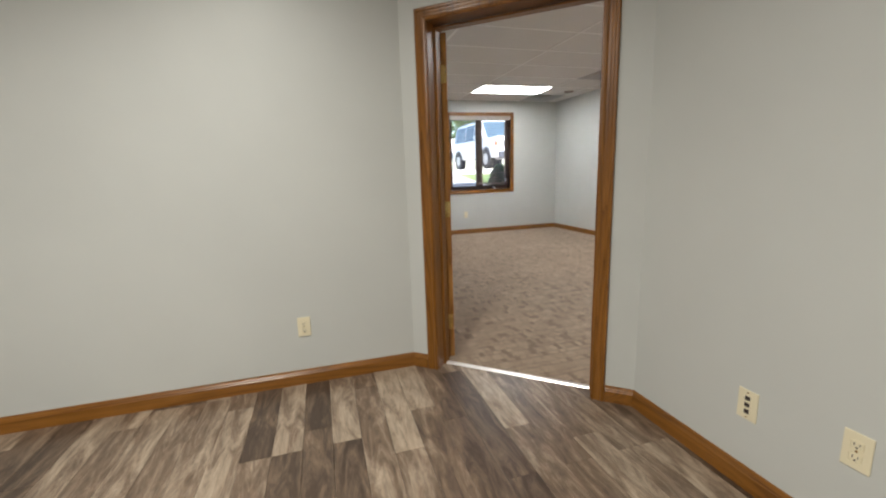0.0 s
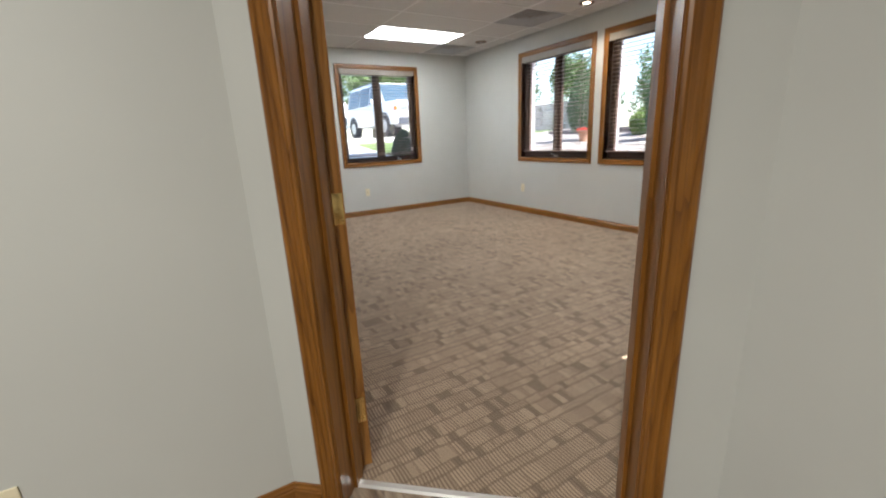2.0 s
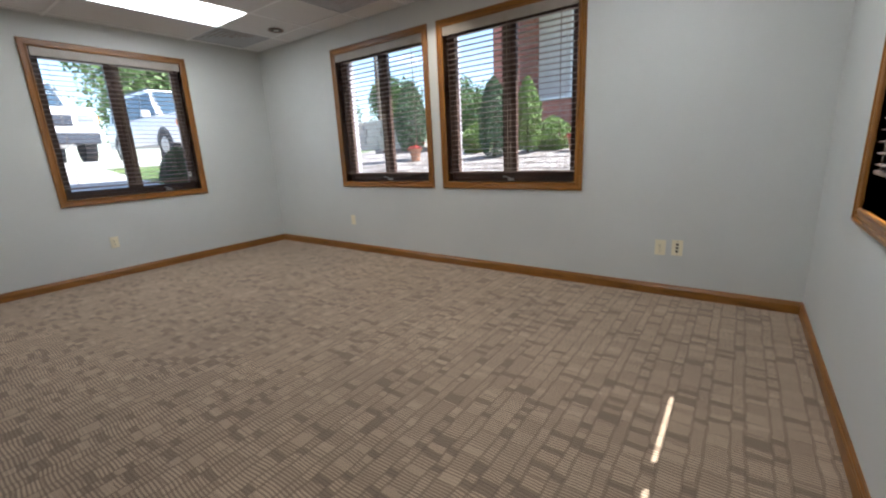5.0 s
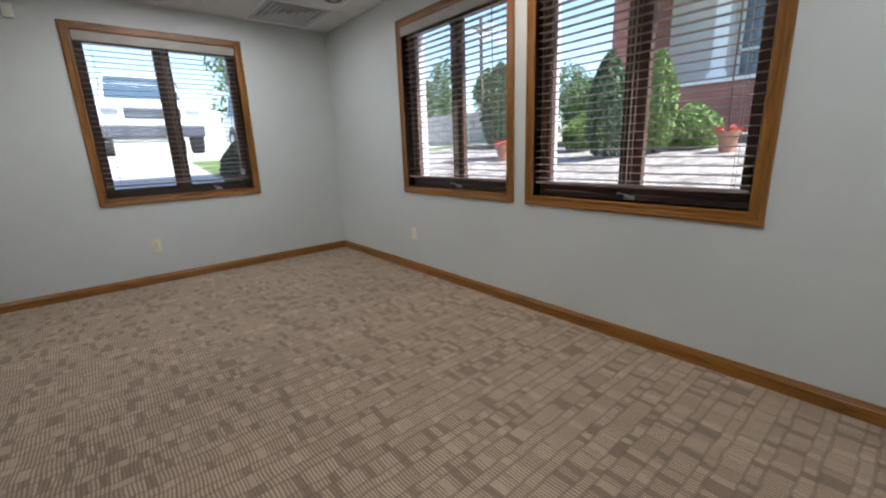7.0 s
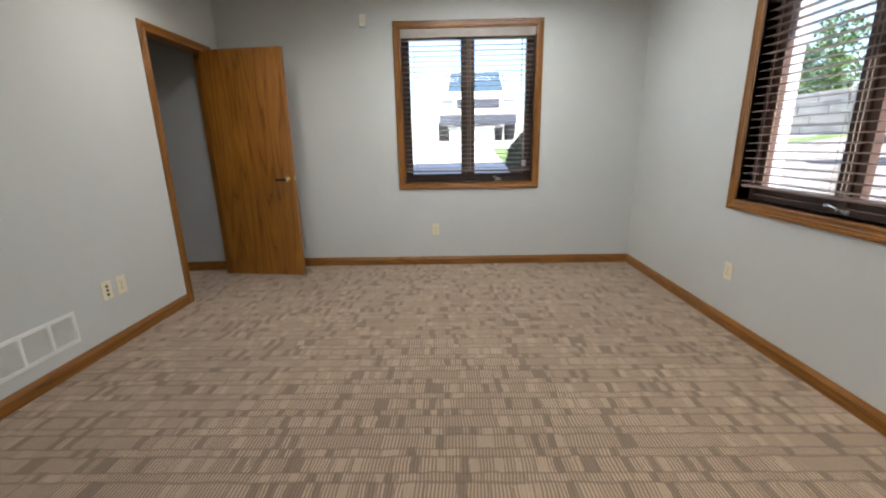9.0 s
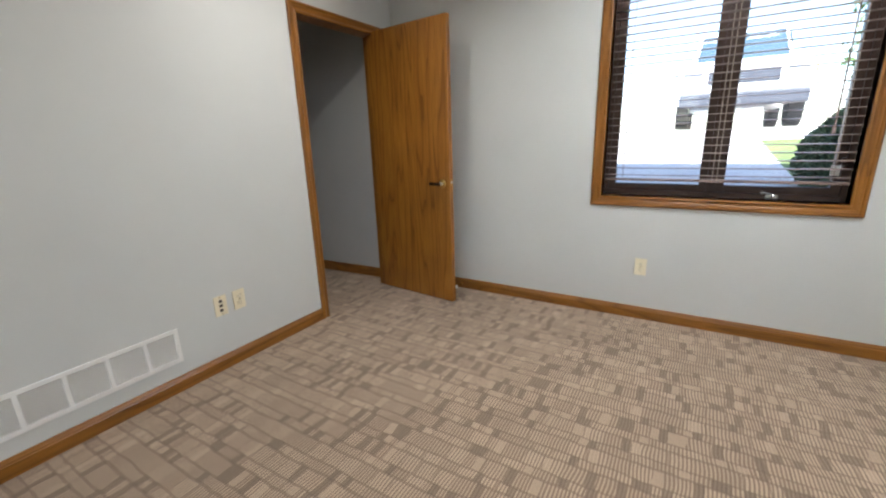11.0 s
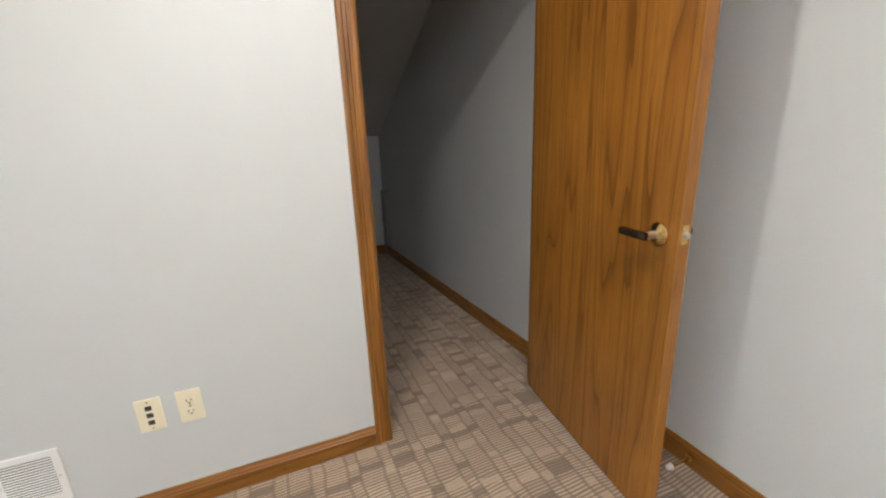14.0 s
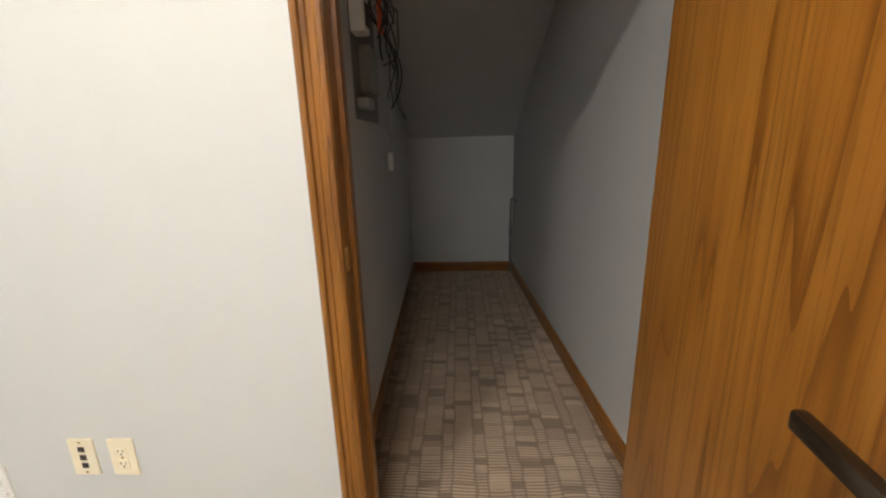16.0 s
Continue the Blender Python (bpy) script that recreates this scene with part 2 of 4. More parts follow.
class Build:
    """Collects boxes, prisms and tubes into one mesh."""

    def __init__(self):
        self.bm = bmesh.new()

    def box(self, a, b, bevel=0.0, m=None):
        verts = bmesh.ops.create_cube(self.bm, size=1.0)["verts"]
        size, mid = [b[k] - a[k] for k in range(3)], [(a[k] + b[k]) / 2 for k in range(3)]
        for v in verts:
            v.co = Vector([v.co[k] * size[k] + mid[k] for k in range(3)])
        if bevel:
            edges = list({e for v in verts for e in v.link_edges})
            got = bmesh.ops.bevel(self.bm, geom=edges, offset=bevel, segments=2, affect="EDGES", profile=0.6)
            verts = got["verts"] + [v for v in verts if v.is_valid]
        if m is not None:
            for v in set(verts):
                v.co = m @ v.co
        return self

    def prism(self, profile, axis_from, axis_to, m=None):
        """profile: points across; swept between two (offset, mitre) ends through the function given by m."""
        rings = []
        for place in (axis_from, axis_to):
            rings.append([self.bm.verts.new(place(p)) for p in profile])
        k = len(profile)
        for i in range(k):
            self.bm.faces.new((rings[0][i], rings[0][(i + 1) % k], rings[1][(i + 1) % k], rings[1][i]))
        self.bm.faces.new(rings[0][::-1])
        self.bm.faces.new(rings[1])
        return self

    def cyl(self, a, b, r, r2=None, seg=16):
        a, b = Vector(a), Vector(b)
        way = (b - a)
        turn = way.to_track_quat("Z", "Y").to_matrix().to_4x4()
        got = bmesh.ops.create_cone(self.bm, cap_ends=True, segments=seg, radius1=r, radius2=r if r2 is None else r2, depth=way.length)
        m = Matrix.Translation((a + b) / 2) @ turn
        for v in got["verts"]:
            v.co = m @ v.co
        return self

    def quad(self, *pts):
        self.bm.faces.new([self.bm.verts.new(p) for p in pts])
        return self

    def make(self, name, mat, parent=None, m=None, smooth=False):
        bmesh.ops.recalc_face_normals(self.bm, faces=self.bm.faces)
        me = bpy.data.meshes.new(name)
        self.bm.to_mesh(me)
        self.bm.free()
        me.materials.append(mat)
        if smooth:
            for p in me.polygons:
                p.use_smooth = True
            me.set_sharp_from_angle(angle=radians(35))
        ob = new(name, me)
        if parent:
            ob.parent = parent
        if m is not None:
            ob.matrix_basis = m
        return ob


def structure(ob, label="", category=""):
    return tagged(ob, label, category, kind="structure")


def tube(name, pts, r, mat, parent=None):
    cu = bpy.data.curves.new(name, "CURVE")
    cu.dimensions, cu.bevel_depth, cu.bevel_resolution, cu.resolution_u = "3D", r, 2, 6
    sp = cu.splines.new("NURBS")
    sp.points.add(len(pts) - 1)
    for p, q in zip(sp.points, pts):
        p.co = (*q, 1)
    sp.use_endpoint_u, sp.order_u = True, min(4, len(pts))
    cu.materials.append(mat)
    dg = bpy.context.evaluated_depsgraph_get()
    tmp = bpy.data.objects.new("tmp", cu)
    me = bpy.data.meshes.new_from_object(tmp.evaluated_get(dg))
    bpy.data.objects.remove(tmp)
    me.name = name
    ob = new(name, me)
    if parent:
        ob.parent = parent
    return ob


# ---- plan ----
WX, EX, NY, SY = 0.655, 4.595, 7.437, 1.755     # office walls
HN, HE, HW, HS = 2.355, 1.39, -3.4, -2.6       # entry hall walls
P0, DIAG = Vector((0.509, 2.287, 0)), radians(-41.2)
U, N = Vector((math.cos(DIAG), math.sin(DIAG), 0)), Vector((-math.sin(DIAG), math.cos(DIAG), 0))
DM = Matrix(((U.x, N.x, 0, P0.x), (U.y, N.y, 0, P0.y), (0, 0, 1, 0), (0, 0, 0, 1)))  # along, through, up
DT = 0.185
WIN_Z0, WIN_Z1, WIN_W = 0.845, 2.228, 1.24       # clear opening of the windows
C2A, C2B, C2H = 6.474, 7.222, 2.02             # closet doorway

# floors
structure(Build().box((WX - 1.2, 1.2, -0.12), (EX + 0.1, NY + 0.1, -0.02)).make("subfloor", white_paint), "concrete slab under the carpet", "floor")
b = Build()
s0, s1 = P0 + U * -0.1 + N * 0.105, P0 + U * 1.1 + N * 0.105
b.bm.faces.new([b.bm.verts.new(p) for p in ((s0.x, s0.y, 0.004), (s1.x, s1.y, 0.004), (EX, s1.y - 0.02, 0.004), (EX, NY, 0.004), (WX - 0.06, NY, 0.004), (WX - 0.06, 3.55, 0.004), (WX - 0.24, 3.55, 0.004), (WX - 0.24, s0.y, 0.004))])
structure(b.make("floor_carpet", carpet_mat), "brown and beige carpet with broken rib blocks", "carpet")
b = Build()
b.quad((-2.19, 6.2, 0.0), (WX - 0.06, 6.2, 0.0), (WX - 0.06, 7.4, 0.0), (-2.19, 7.4, 0.0))
structure(b.make("floor_closet", carpet_mat), "brown and beige ribbed carpet in the closet", "carpet")
structure(Build().box((HW, HS, -0.12), (HE + 0.1, HN + 0.1, -0.022)).make("hall_subfloor", white_paint), "slab under the vinyl planks", "floor")


def wall_boxes(b, u0, u1, holes, top=CEIL, t=0.163):
    """A wall along u in (u, v, z), v from 0 to t, with rectangular holes (u0, u1, z0, z1)."""
    at = u0
    for a, c, z0, z1 in sorted(holes):
        if a > at:
            b.box((at, 0, 0), (a, t, top))
        if z0 > 0:
            b.box((a, 0, 0), (c, t, z0))
        if z1 < top:
            b.box((a, 0, z1), (c, t, top))
        at = c
    if u1 > at:
        b.box((at, 0, 0), (u1, t, top))
    return b


def wall_frame(origin, along, out):
    return Matrix(((along[0], out[0], 0, origin[0]), (along[1], out[1], 0, origin[1]), (0, 0, 1, 0), (0, 0, 0, 1)))


# each window wall: u to the right as seen from inside, v outwards
NM = wall_frame((0, NY), (1, 0), (0, 1))
EM = wall_frame((EX, 0), (0, -1), (1, 0))
SM = wall_frame((0, SY), (-1, 0), (0, -1))
WINDOWS = [(NM, 2.965), (EM, -5.352), (EM, -3.873), (SM, -2.94)]


def hole(c):
    return (c - WIN_W / 2, c + WIN_W / 2, WIN_Z0, WIN_Z1)


structure(wall_boxes(Build(), -2.3, EX + 0.163, [hole(2.965)], 2.9).make("wall_north", wall_paint, m=NM), "grey painted wall with a window", "wall")
structure(wall_boxes(Build(), -NY, -SY, [hole(-5.352), hole(-3.873)], 2.9).make("wall_east", wall_paint, m=EM), "grey painted wall with two windows", "wall")
structure(wall_boxes(Build(), -EX - 0.163, -1.40, [hole(-2.94)], 2.9).make("wall_south", wall_paint, m=SM), "grey painted wall with a window", "wall")
b = Build()
b.box((WX - 0.115, 3.5, 0), (WX, C2A - 0.02, 2.9)).box((WX - 0.115, C2A - 0.02, C2H + 0.02), (WX, C2B + 0.02, 2.9)).box((WX - 0.115, C2B + 0.02, 0), (WX, NY, 2.9))
b.box((WX - 0.33, 2.40, 0), (WX - 0.235, 3.6, 2.9)).box((WX - 0.235, 3.5, 0), (WX - 0.115, 3.6, 2.9))
structure(b.make("wall_west", wall_paint), "pale grey painted wall with a closet doorway", "wall")
b = Build()
wall_boxes(b, -0.20, 1.20, [(0.045, 0.985, 0, 2.03)], 2.9, DT)
structure(b.make("wall_entry", wall_paint, m=DM), "grey painted wall set at an angle round the doorway", "wall")
structure(Build().box((HW, HN, 0), (0.47, HN + 0.1, 2.9)).make("wall_hall_north", wall_paint), "grey painted hall wall", "wall")
structure(Build().box((HE, HS, 0), (HE + 0.1, 1.56, 2.9)).make("wall_hall_east", wall_paint), "grey painted hall wall", "wall")
structure(Build().box((HW - 0.1, HS, 0), (HW, HN + 0.1, 2.9)).make("wall_hall_west", wall_paint), "grey painted hall wall", "wall")
structure(Build().box((HW - 0.1, HS - 0.1, 0), (HE + 0.1, HS, 2.9)).make("wall_hall_south", wall_paint), "grey painted hall wall", "wall")
structure(Build().box((HW - 0.1, HS - 0.1, CEIL), (HE + 0.1, HN + 0.1, CEIL + 0.05)).make("ceiling_hall", tile_mat), "white hall ceiling", "ceiling")
structure(Build().box((-2.4, SY - 0.22, 2.92), (EX + 0.25, NY + 0.25, 3.0)).make("roof_office", white_paint), "roof over the office", "roof")
structure(Build().box((HW - 0.15, HS - 0.15, 2.905), (HE + 0.12, SY - 0.23, 2.98)).box((HW - 0.15, SY - 0.23, 2.83), (-2.41, HN + 0.1, 2.9)).make("roof_hall", white_paint), "roof over the hall", "roof")

# closet under the stairs: its walls run slightly askew
CL = [(WX - 0.115, 6.375), (-2.115, 6.295), (-2.115, 7.22), (WX - 0.115, 7.357)]


def slab(b, p, q, z0, z1, t):
    p, q = Vector((*p, 0)), Vector((*q, 0))
    w = (q - p).normalized()
    o = Vector((w.y, -w.x, 0)) * t
    for base in ([p, q, q + o, p + o],):
        lo = [b.bm.verts.new((v.x, v.y, z0)) for v in base]
        hi = [b.bm.verts.new((v.x, v.y, z1)) for v in base]
        b.bm.faces.new(lo)
        b.bm.faces.new(hi)
        for i in range(4):
            b.bm.faces.new((lo[i], lo[(i + 1) % 4], hi[(i + 1) % 4], hi[i]))
    return b


structure(slab(Build(), CL[1], CL[0], 0, 2.85, 0.08).make("wall_closet_south", closet_shade_paint), "grey closet wall", "wall")
structure(slab(Build(), CL[3], CL[2], 0, 2.85, 0.08).make("wall_closet_north", closet_shade_paint), "grey closet wall under the stairs", "wall")
structure(slab(Build(), (-2.115, 7.4), (-2.115, 6.1), 0, 2.6, 0.08).make("wall_closet_end", closet_shade_paint), "grey end wall of the closet", "wall")
b = Build()
pts = [(-2.19, 1.176), (WX - 0.116, 2.80), (WX - 0.116, 2.88), (-2.19, 1.256)]
b.prism(pts, lambda p: (p[0], 6.2, p[1]), lambda p: (p[0], 7.42, p[1]))
structure(b.make("ceiling_closet", closet_shade_paint), "sloped soffit of the stairs over the closet", "ceiling")

# suspended ceiling of the office
b = Build()
GX = [WX - 0.05, 1.28, 2.50, 3.72, 4.33, EX]
GY = [1.70 - 0.14] + [6.11 - 0.61 * k for k in range(7, -1, -1)] + [6.72, 7.33, NY]
OPEN = {(2.50, 6.11), (2.50, 2.45), (3.72, 4.89), (3.72, 6.72)}
for i in range(len(GX) - 1):
    for j in range(len(GY) - 1):
        if any(abs(GX[i] - x) < 0.01 and abs(GY[j] - y) < 0.01 for x, y in OPEN):
            continue
        dz = random.uniform(0, 0.0015)
        b.box((GX[i] + 0.002, GY[j] + 0.002, CEIL + 0.004 + dz), (GX[i + 1] - 0.002, GY[j + 1] - 0.002, CEIL + 0.02 + dz))
structure(b.make("ceiling_office", tile_mat), "white mineral-fibre ceiling tiles in a metal grid", "ceiling")
b = Build()
for x in GX[1:-1]:
    b.box((x - 0.012, GY[0], CEIL - 0.001), (x + 0.012, NY, CEIL + 0.0035))
for y in GY[1:-1]:
    for i in range(len(GX) - 1):
        b.box((GX[i] + 0.0125, y - 0.012, CEIL - 0.001), (GX[i + 1] - 0.0125, y + 0.012, CEIL + 0.0035))
structure(b.make("ceiling_grid", grid_white), "white metal ceiling grid", "ceiling grid")


def troffer(x, y, w, d):
    top = tagged(new("ceiling_light"), "lit fluorescent troffer set in the tile ceiling", "ceiling light")
    top.location = (x, y, CEIL)
    Build().box((-w / 2 + 0.014, -d / 2 + 0.014, 0.006), (w / 2 - 0.014, d / 2 - 0.014, 0.012)).make("lens", troffer_glow, top)
    Build().box((-w / 2 + 0.002, -d / 2 + 0.002, 0.014), (w / 2 - 0.002, d / 2 - 0.002, 0.09), 0.004).make("housing", white_paint, top)


troffer(3.11, 6.415, 1.22, 0.61)
troffer(3.11, 2.755, 1.22, 0.61)


def diffuser(x, y):
    top = tagged(new("air_diffuser"), "grey louvred air diffuser in the tile ceiling", "air vent", "ceiling diffusers")
    top.location = (x, y, CEIL)
    b = Build()
    s = 0.29
    for k in range(5):
        r, h = s - 0.055 * k, 0.003 + 0.002 * k
        q = r - 0.042
        for a in range(4):
            m = pose(0, 0, 0, 0, 0, 90 * a)
            b.quad(*(m @ Vector(p) for p in ((-r, -r, h), (r, -r, h), (q, -q, h + 0.005), (-q, -q, h + 0.005))))
    b.make("louvres", grille_grey, top)
    Build().box((-0.3, -0.3, 0.08), (0.3, 0.3, 0.09)).make("plenum", can_dark, top)
    b = Build()
    for a in range(4):
        b.box((-0.303, -0.303, -0.003), (0.303 - 0.014, -0.289, 0.006), m=pose(0, 0, 0, 0, 0, 90 * a))
    b.make("rim", grille_grey, top)
    return top


diffuser(4.025, 5.195)
diffuser(4.025, 7.025)


def downlight(x, y, lit):
    top = tagged(new("downlight"), ("lit" if lit else "unlit dark") + " recessed round downlight in the ceiling", "downlight", "recessed downlights")
    top.location = (x, y, CEIL)
    b = Build()
    seg = 28
    prof = [(0.082, 0.002), (0.082, -0.005), (0.064, -0.007), (0.06, -0.001)]
    for k in range(seg):
        a0, a1 = 2 * math.pi * k / seg, 2 * math.pi * (k + 1) / seg
        for (r0, z0), (r1, z1) in zip(prof, prof[1:]):
            b.quad(*[(r * math.cos(a), r * math.sin(a), z) for r, z, a in ((r0, z0, a0), (r0, z0, a1), (r1, z1, a1), (r1, z1, a0))])
    b.make("trim_ring", can_dark, top)
    Build().cyl((0, 0, -0.003), (0, 0, 0.0035), 0.061).make("baffle", slot_dark, top)
    if lit:
        Build().cyl((0, 0, -0.0045), (0, 0, -0.003), 0.036, 0.04, 20).make("lamp", can_bulb, top)
    if not lit:
        Build().cyl((0, 0, -0.006), (0, 0, -0.004), 0.03).make("lamp", steel, top)


downlight(4.20, 4.50, True)
downlight(4.20, 6.42, False)
downlight(1.36, 6.12, True)

# ---- doors, trim ----
CASING = [(0.0, 0.0), (0.0, -0.013), (0.006, -0.018), (0.016, -0.018), (0.020, -0.012), (0.030, -0.012), (0.034, -0.009), (0.046, -0.009), (0.054, -0.014), (0.062, -0.012), (0.065, -0.007), (0.065, 0.0)]


def casing(top, m, u0, u1, z0, z1, sides, mats):
    """Mitred moulded trim round an opening; the profile starts at the outer edge. v points away from the viewer."""
    def make(name, f0, f1, mat):
        b = Build()
        b.prism(CASING, lambda p: m @ Vector(f0(p)), lambda p: m @ Vector(f1(p)))
        b.make(name, mat, top)
    w = 0.065
    low = z0 - w if "b" in sides else z0
    drop = 1 if "b" in sides else 0
    if "l" in sides:
        make("casing_side", lambda p: (u0 - w + p[0], p[1], low + drop * p[0]), lambda p: (u0 - w + p[0], p[1], z1 + w - p[0]), mats[1])
    if "r" in sides:
        make("casing_side", lambda p: (u1 + w - p[0], p[1], low + drop * p[0]), lambda p: (u1 + w - p[0], p[1], z1 + w - p[0]), mats[1])
    if "t" in sides:
        make("casing_head", lambda p: (u0 - w + p[0], p[1], z1 + w - p[0]), lambda p: (u1 + w - p[0], p[1], z1 + w - p[0]), mats[0])
    if "b" in sides:
        make("casing_sill", lambda p: (u0 - w + p[0], p[1], z0 - w + p[0]), lambda p: (u1 + w - p[0], p[1], z0 - w + p[0]), mats[0])


BASE = [(0.0, 0.0), (0.014, 0.0), (0.014, 0.062), (0.011, 0.066), (0.011, 0.072), (0.007, 0.078), (0.005, 0.086), (0.0, 0.088)]


def baseboard(p, q, mat, m0=0.0, m1=0.0):
    """Moulded board from p to q along a wall that lies on the left-hand side; m0, m1: mitres at its ends."""
    p, q = Vector((*p, 0)), Vector((*q, 0))
    w = (q - p).normalized()
    o = Vector((w.y, -w.x, 0))
    b = Build()
    b.prism(BASE, lambda a: p + w * (m0 * a[0]) + o * a[0] + Vector((0, 0, a[1])), lambda a: q - w * (m1 * a[0]) + o * a[0] + Vector((0, 0, a[1])))
    return structure(b.make("baseboard", mat), "stained oak baseboard along the wall", "baseboard")


def along(s, n=0.0):
    p = P0 + U * s + N * n
    return (p.x, p.y)


baseboard((WX, NY), (EX, NY), oak_x, 0, 1)
baseboard((EX, NY), (EX, SY), oak_y, 1, 1)
baseboard((EX, SY), (1.44, SY), oak_x, 1, 0)
baseboard((WX, 3.5), (WX, C2A - 0.066), oak_y)
KINK_W, KINK_E = along((HN - P0.y) / U.y), along((HE - P0.x) / U.x)
baseboard((HW, HN), KINK_W, oak_x, 0, 0.37)
baseboard(KINK_W, along(-0.001), oak_x, 0.37, 0)
baseboard(along(1.031), KINK_E, oak_x, 0, 0.46)
baseboard(KINK_E, (HE, HS), oak_y, 0.46, 0)
baseboard(CL[2], CL[3], oak_x, 1, 0)
baseboard(CL[1], CL[2], oak_y, 1, 1)
baseboard(CL[0], CL[1], oak_x, 0, 1)

# entry doorway
door_1 = structure(new("door_frame_1"), "moulded stained oak casing and jambs of the entry doorway", "door frame")
casing(door_1, DM, 0.065, 0.965, 0, 2.008, "lrt", (oak_z, oak_z))
FLIP = DM @ pose(0, DT, 0) @ Matrix.Diagonal((1, -1, 1, 1))
casing(door_1, FLIP, 0.065, 0.965, 0, 2.008, "l", (oak_z, oak_z))
for u0, u1 in ((0.046, 0.068), (0.962, 0.984)):
    Build().box((u0, -0.001, 0), (u1, DT + 0.001, 2.01)).make("jamb", oak_z, door_1, DM)
Build().box((0.046, -0.001, 2.01), (0.984, DT + 0.001, 2.029)).make("jamb_head", oak_x, door_1, DM)
for u0, u1 in ((0.068, 0.080), (0.950, 0.962)):
    Build().box((u0, 0.085, 0), (u1, 0.135, 2.0)).make("stop", oak_z, door_1, DM)
Build().box((0.080, 0.085, 1.988), (0.950, 0.135, 2.0)).make("stop_head", oak_x, door_1, DM)
Build().box((0.9595, 0.140, 0.90), (0.9615, 0.177, 0.97), 0.0008).make("strike_plate", brass, door_1, DM)
Build().box((0.9585, 0.152, 0.924), (0.9595, 0.166, 0.947)).make("strike_hole", slot_dark, door_1, DM)
b = Build()
b.prism([(-0.002, 0.0), (0.004, 0.008), (0.024, 0.009), (0.032, 0.0)], lambda p: DM @ Vector((0.080, p[0] + 0.090, p[1])), lambda p: DM @ Vector((0.950, p[0] + 0.090, p[1])))
structure(b.make("threshold", chrome), "pale metal carpet strip across the doorway", "threshold")


def lever_set(top, m, away, mat_lever, x0):
    """A round rose and a lever that points away from the door's edge; away: +1 or -1 along the door's y."""
    y0 = 0.0
    b = Build()
    b.cyl((x0, y0, 0), (x0, y0 + away * 0.006, 0), 0.033, 0.032, 28).cyl((x0, y0 + away * 0.006, 0), (x0, y0 + away * 0.014, 0), 0.031, 0.018, 28)
    b.make("rose", brass, top, m, True)
    Build().cyl((x0, y0 + away * 0.012, 0), (x0, y0 + away * 0.055, 0), 0.011, 0.010, 18).make("spindle", steel, top, m, True)
    b = Build()
    b.box((x0 - 0.088, min(away * 0.046, away * 0.062), -0.011), (x0 + 0.012, max(away * 0.046, away * 0.062), 0.011), 0.005)
    b.make("lever", mat_lever, top, m, True)


def hinge(top, m, z):
    b = Build()
    b.box((-0.0018, -0.04, z - 0.05), (0.0002, -0.002, z + 0.05), 0.0008)
    for k in range(5):
        b.cyl((-0.006, 0.006, z - 0.05 + 0.02 * k + 0.001), (-0.006, 0.006, z - 0.05 + 0.02 * k + 0.019), 0.006, seg=12)
    for dz in (-0.035, 0.0, 0.035):
        b.cyl((-0.001, -0.028, z + dz), (-0.0032, -0.028, z + dz), 0.004, seg=10)
    b.make("hinge", brass, top, m, True)


def panel_leaf(b, w, h, t):
    """Stiles, rails, and raised panels with bevelled fields for a six-panel door; x across, y from -t to 0."""
    st, mid = 0.115, 0.10
    rails = [(0, 0.21), (0.94, 1.09), (1.60, 1.70), (h - 0.115, h)]
    b.box((0, -t, 0), (st, 0, h), 0.001).box((w - st, -t, 0), (w, 0, h), 0.001)
    for z0, z1 in rails:
        b.box((st, -t + 0.0002, z0), (w - st, -0.0002, z1))
    for (_, z0), (z1, _) in zip(rails, rails[1:]):
        b.box((w / 2 - mid / 2, -t + 0.0004, z0), (w / 2 + mid / 2, -0.0004, z1))
        for x0, x1 in ((st, w / 2 - mid / 2), (w / 2 + mid / 2, w - st)):
            b.box((x0, -t + 0.012, z0), (x1, -0.012, z1))
            for side in (0, 1):
                ya, yb, ye = (-0.012, -0.002, 0) if side == 0 else (-t + 0.012, -t + 0.002, -t)
                f, g = 0.018, 0.052
                lo = [(x0 + f, ya, z0 + f), (x1 - f, ya, z0 + f), (x1 - f, ya, z1 - f), (x0 + f, ya, z1 - f)]
                hi = [(x0 + g, yb, z0 + g), (x1 - g, yb, z0 + g), (x1 - g, yb, z1 - g), (x0 + g, yb, z1 - g)]
                ou = [(x0, ye, z0), (x1, ye, z0), (x1, ye, z1), (x0, ye, z1)]
                for i in range(4):
                    j = (i + 1) % 4
                    b.quad(lo[i], lo[j], hi[j], hi[i])
                    b.quad(ou[i], ou[j], lo[j], lo[i])
                b.quad(*hi)
    return b


def door_pose(hx, hy, tx, ty, z):
    a = math.degrees(math.atan2(ty - hy, tx - hx))
    return pose(hx, hy, z, 0, 0, a)


# open panelled door: its hinge edge at the jamb, its leaf back along the west wall
D1W = 0.87
d1 = tagged(new("panel_door"), "glossy six-panel oak door standing open into the office", "door")
d1.matrix_basis = door_pose(0.664, 2.372, 0.770, 3.235, 0.012)
panel_leaf(Build(), D1W, 1.985, 0.044).make("leaf", panel_oak, d1)
Build().box((-0.0006, -0.0432, 0.001), (0.0006, -0.0008, 1.984)).make("edge", panel_edge, d1)
for hz in (0.24, 0.97, 1.76):
    hinge(d1, None, hz)
lever_set(d1, pose(0, 0.0, 0.925), 1, dark_metal, D1W - 0.065)
lever_set(d1, pose(0, -0.044, 0.925), -1, dark_metal, D1W - 0.065)
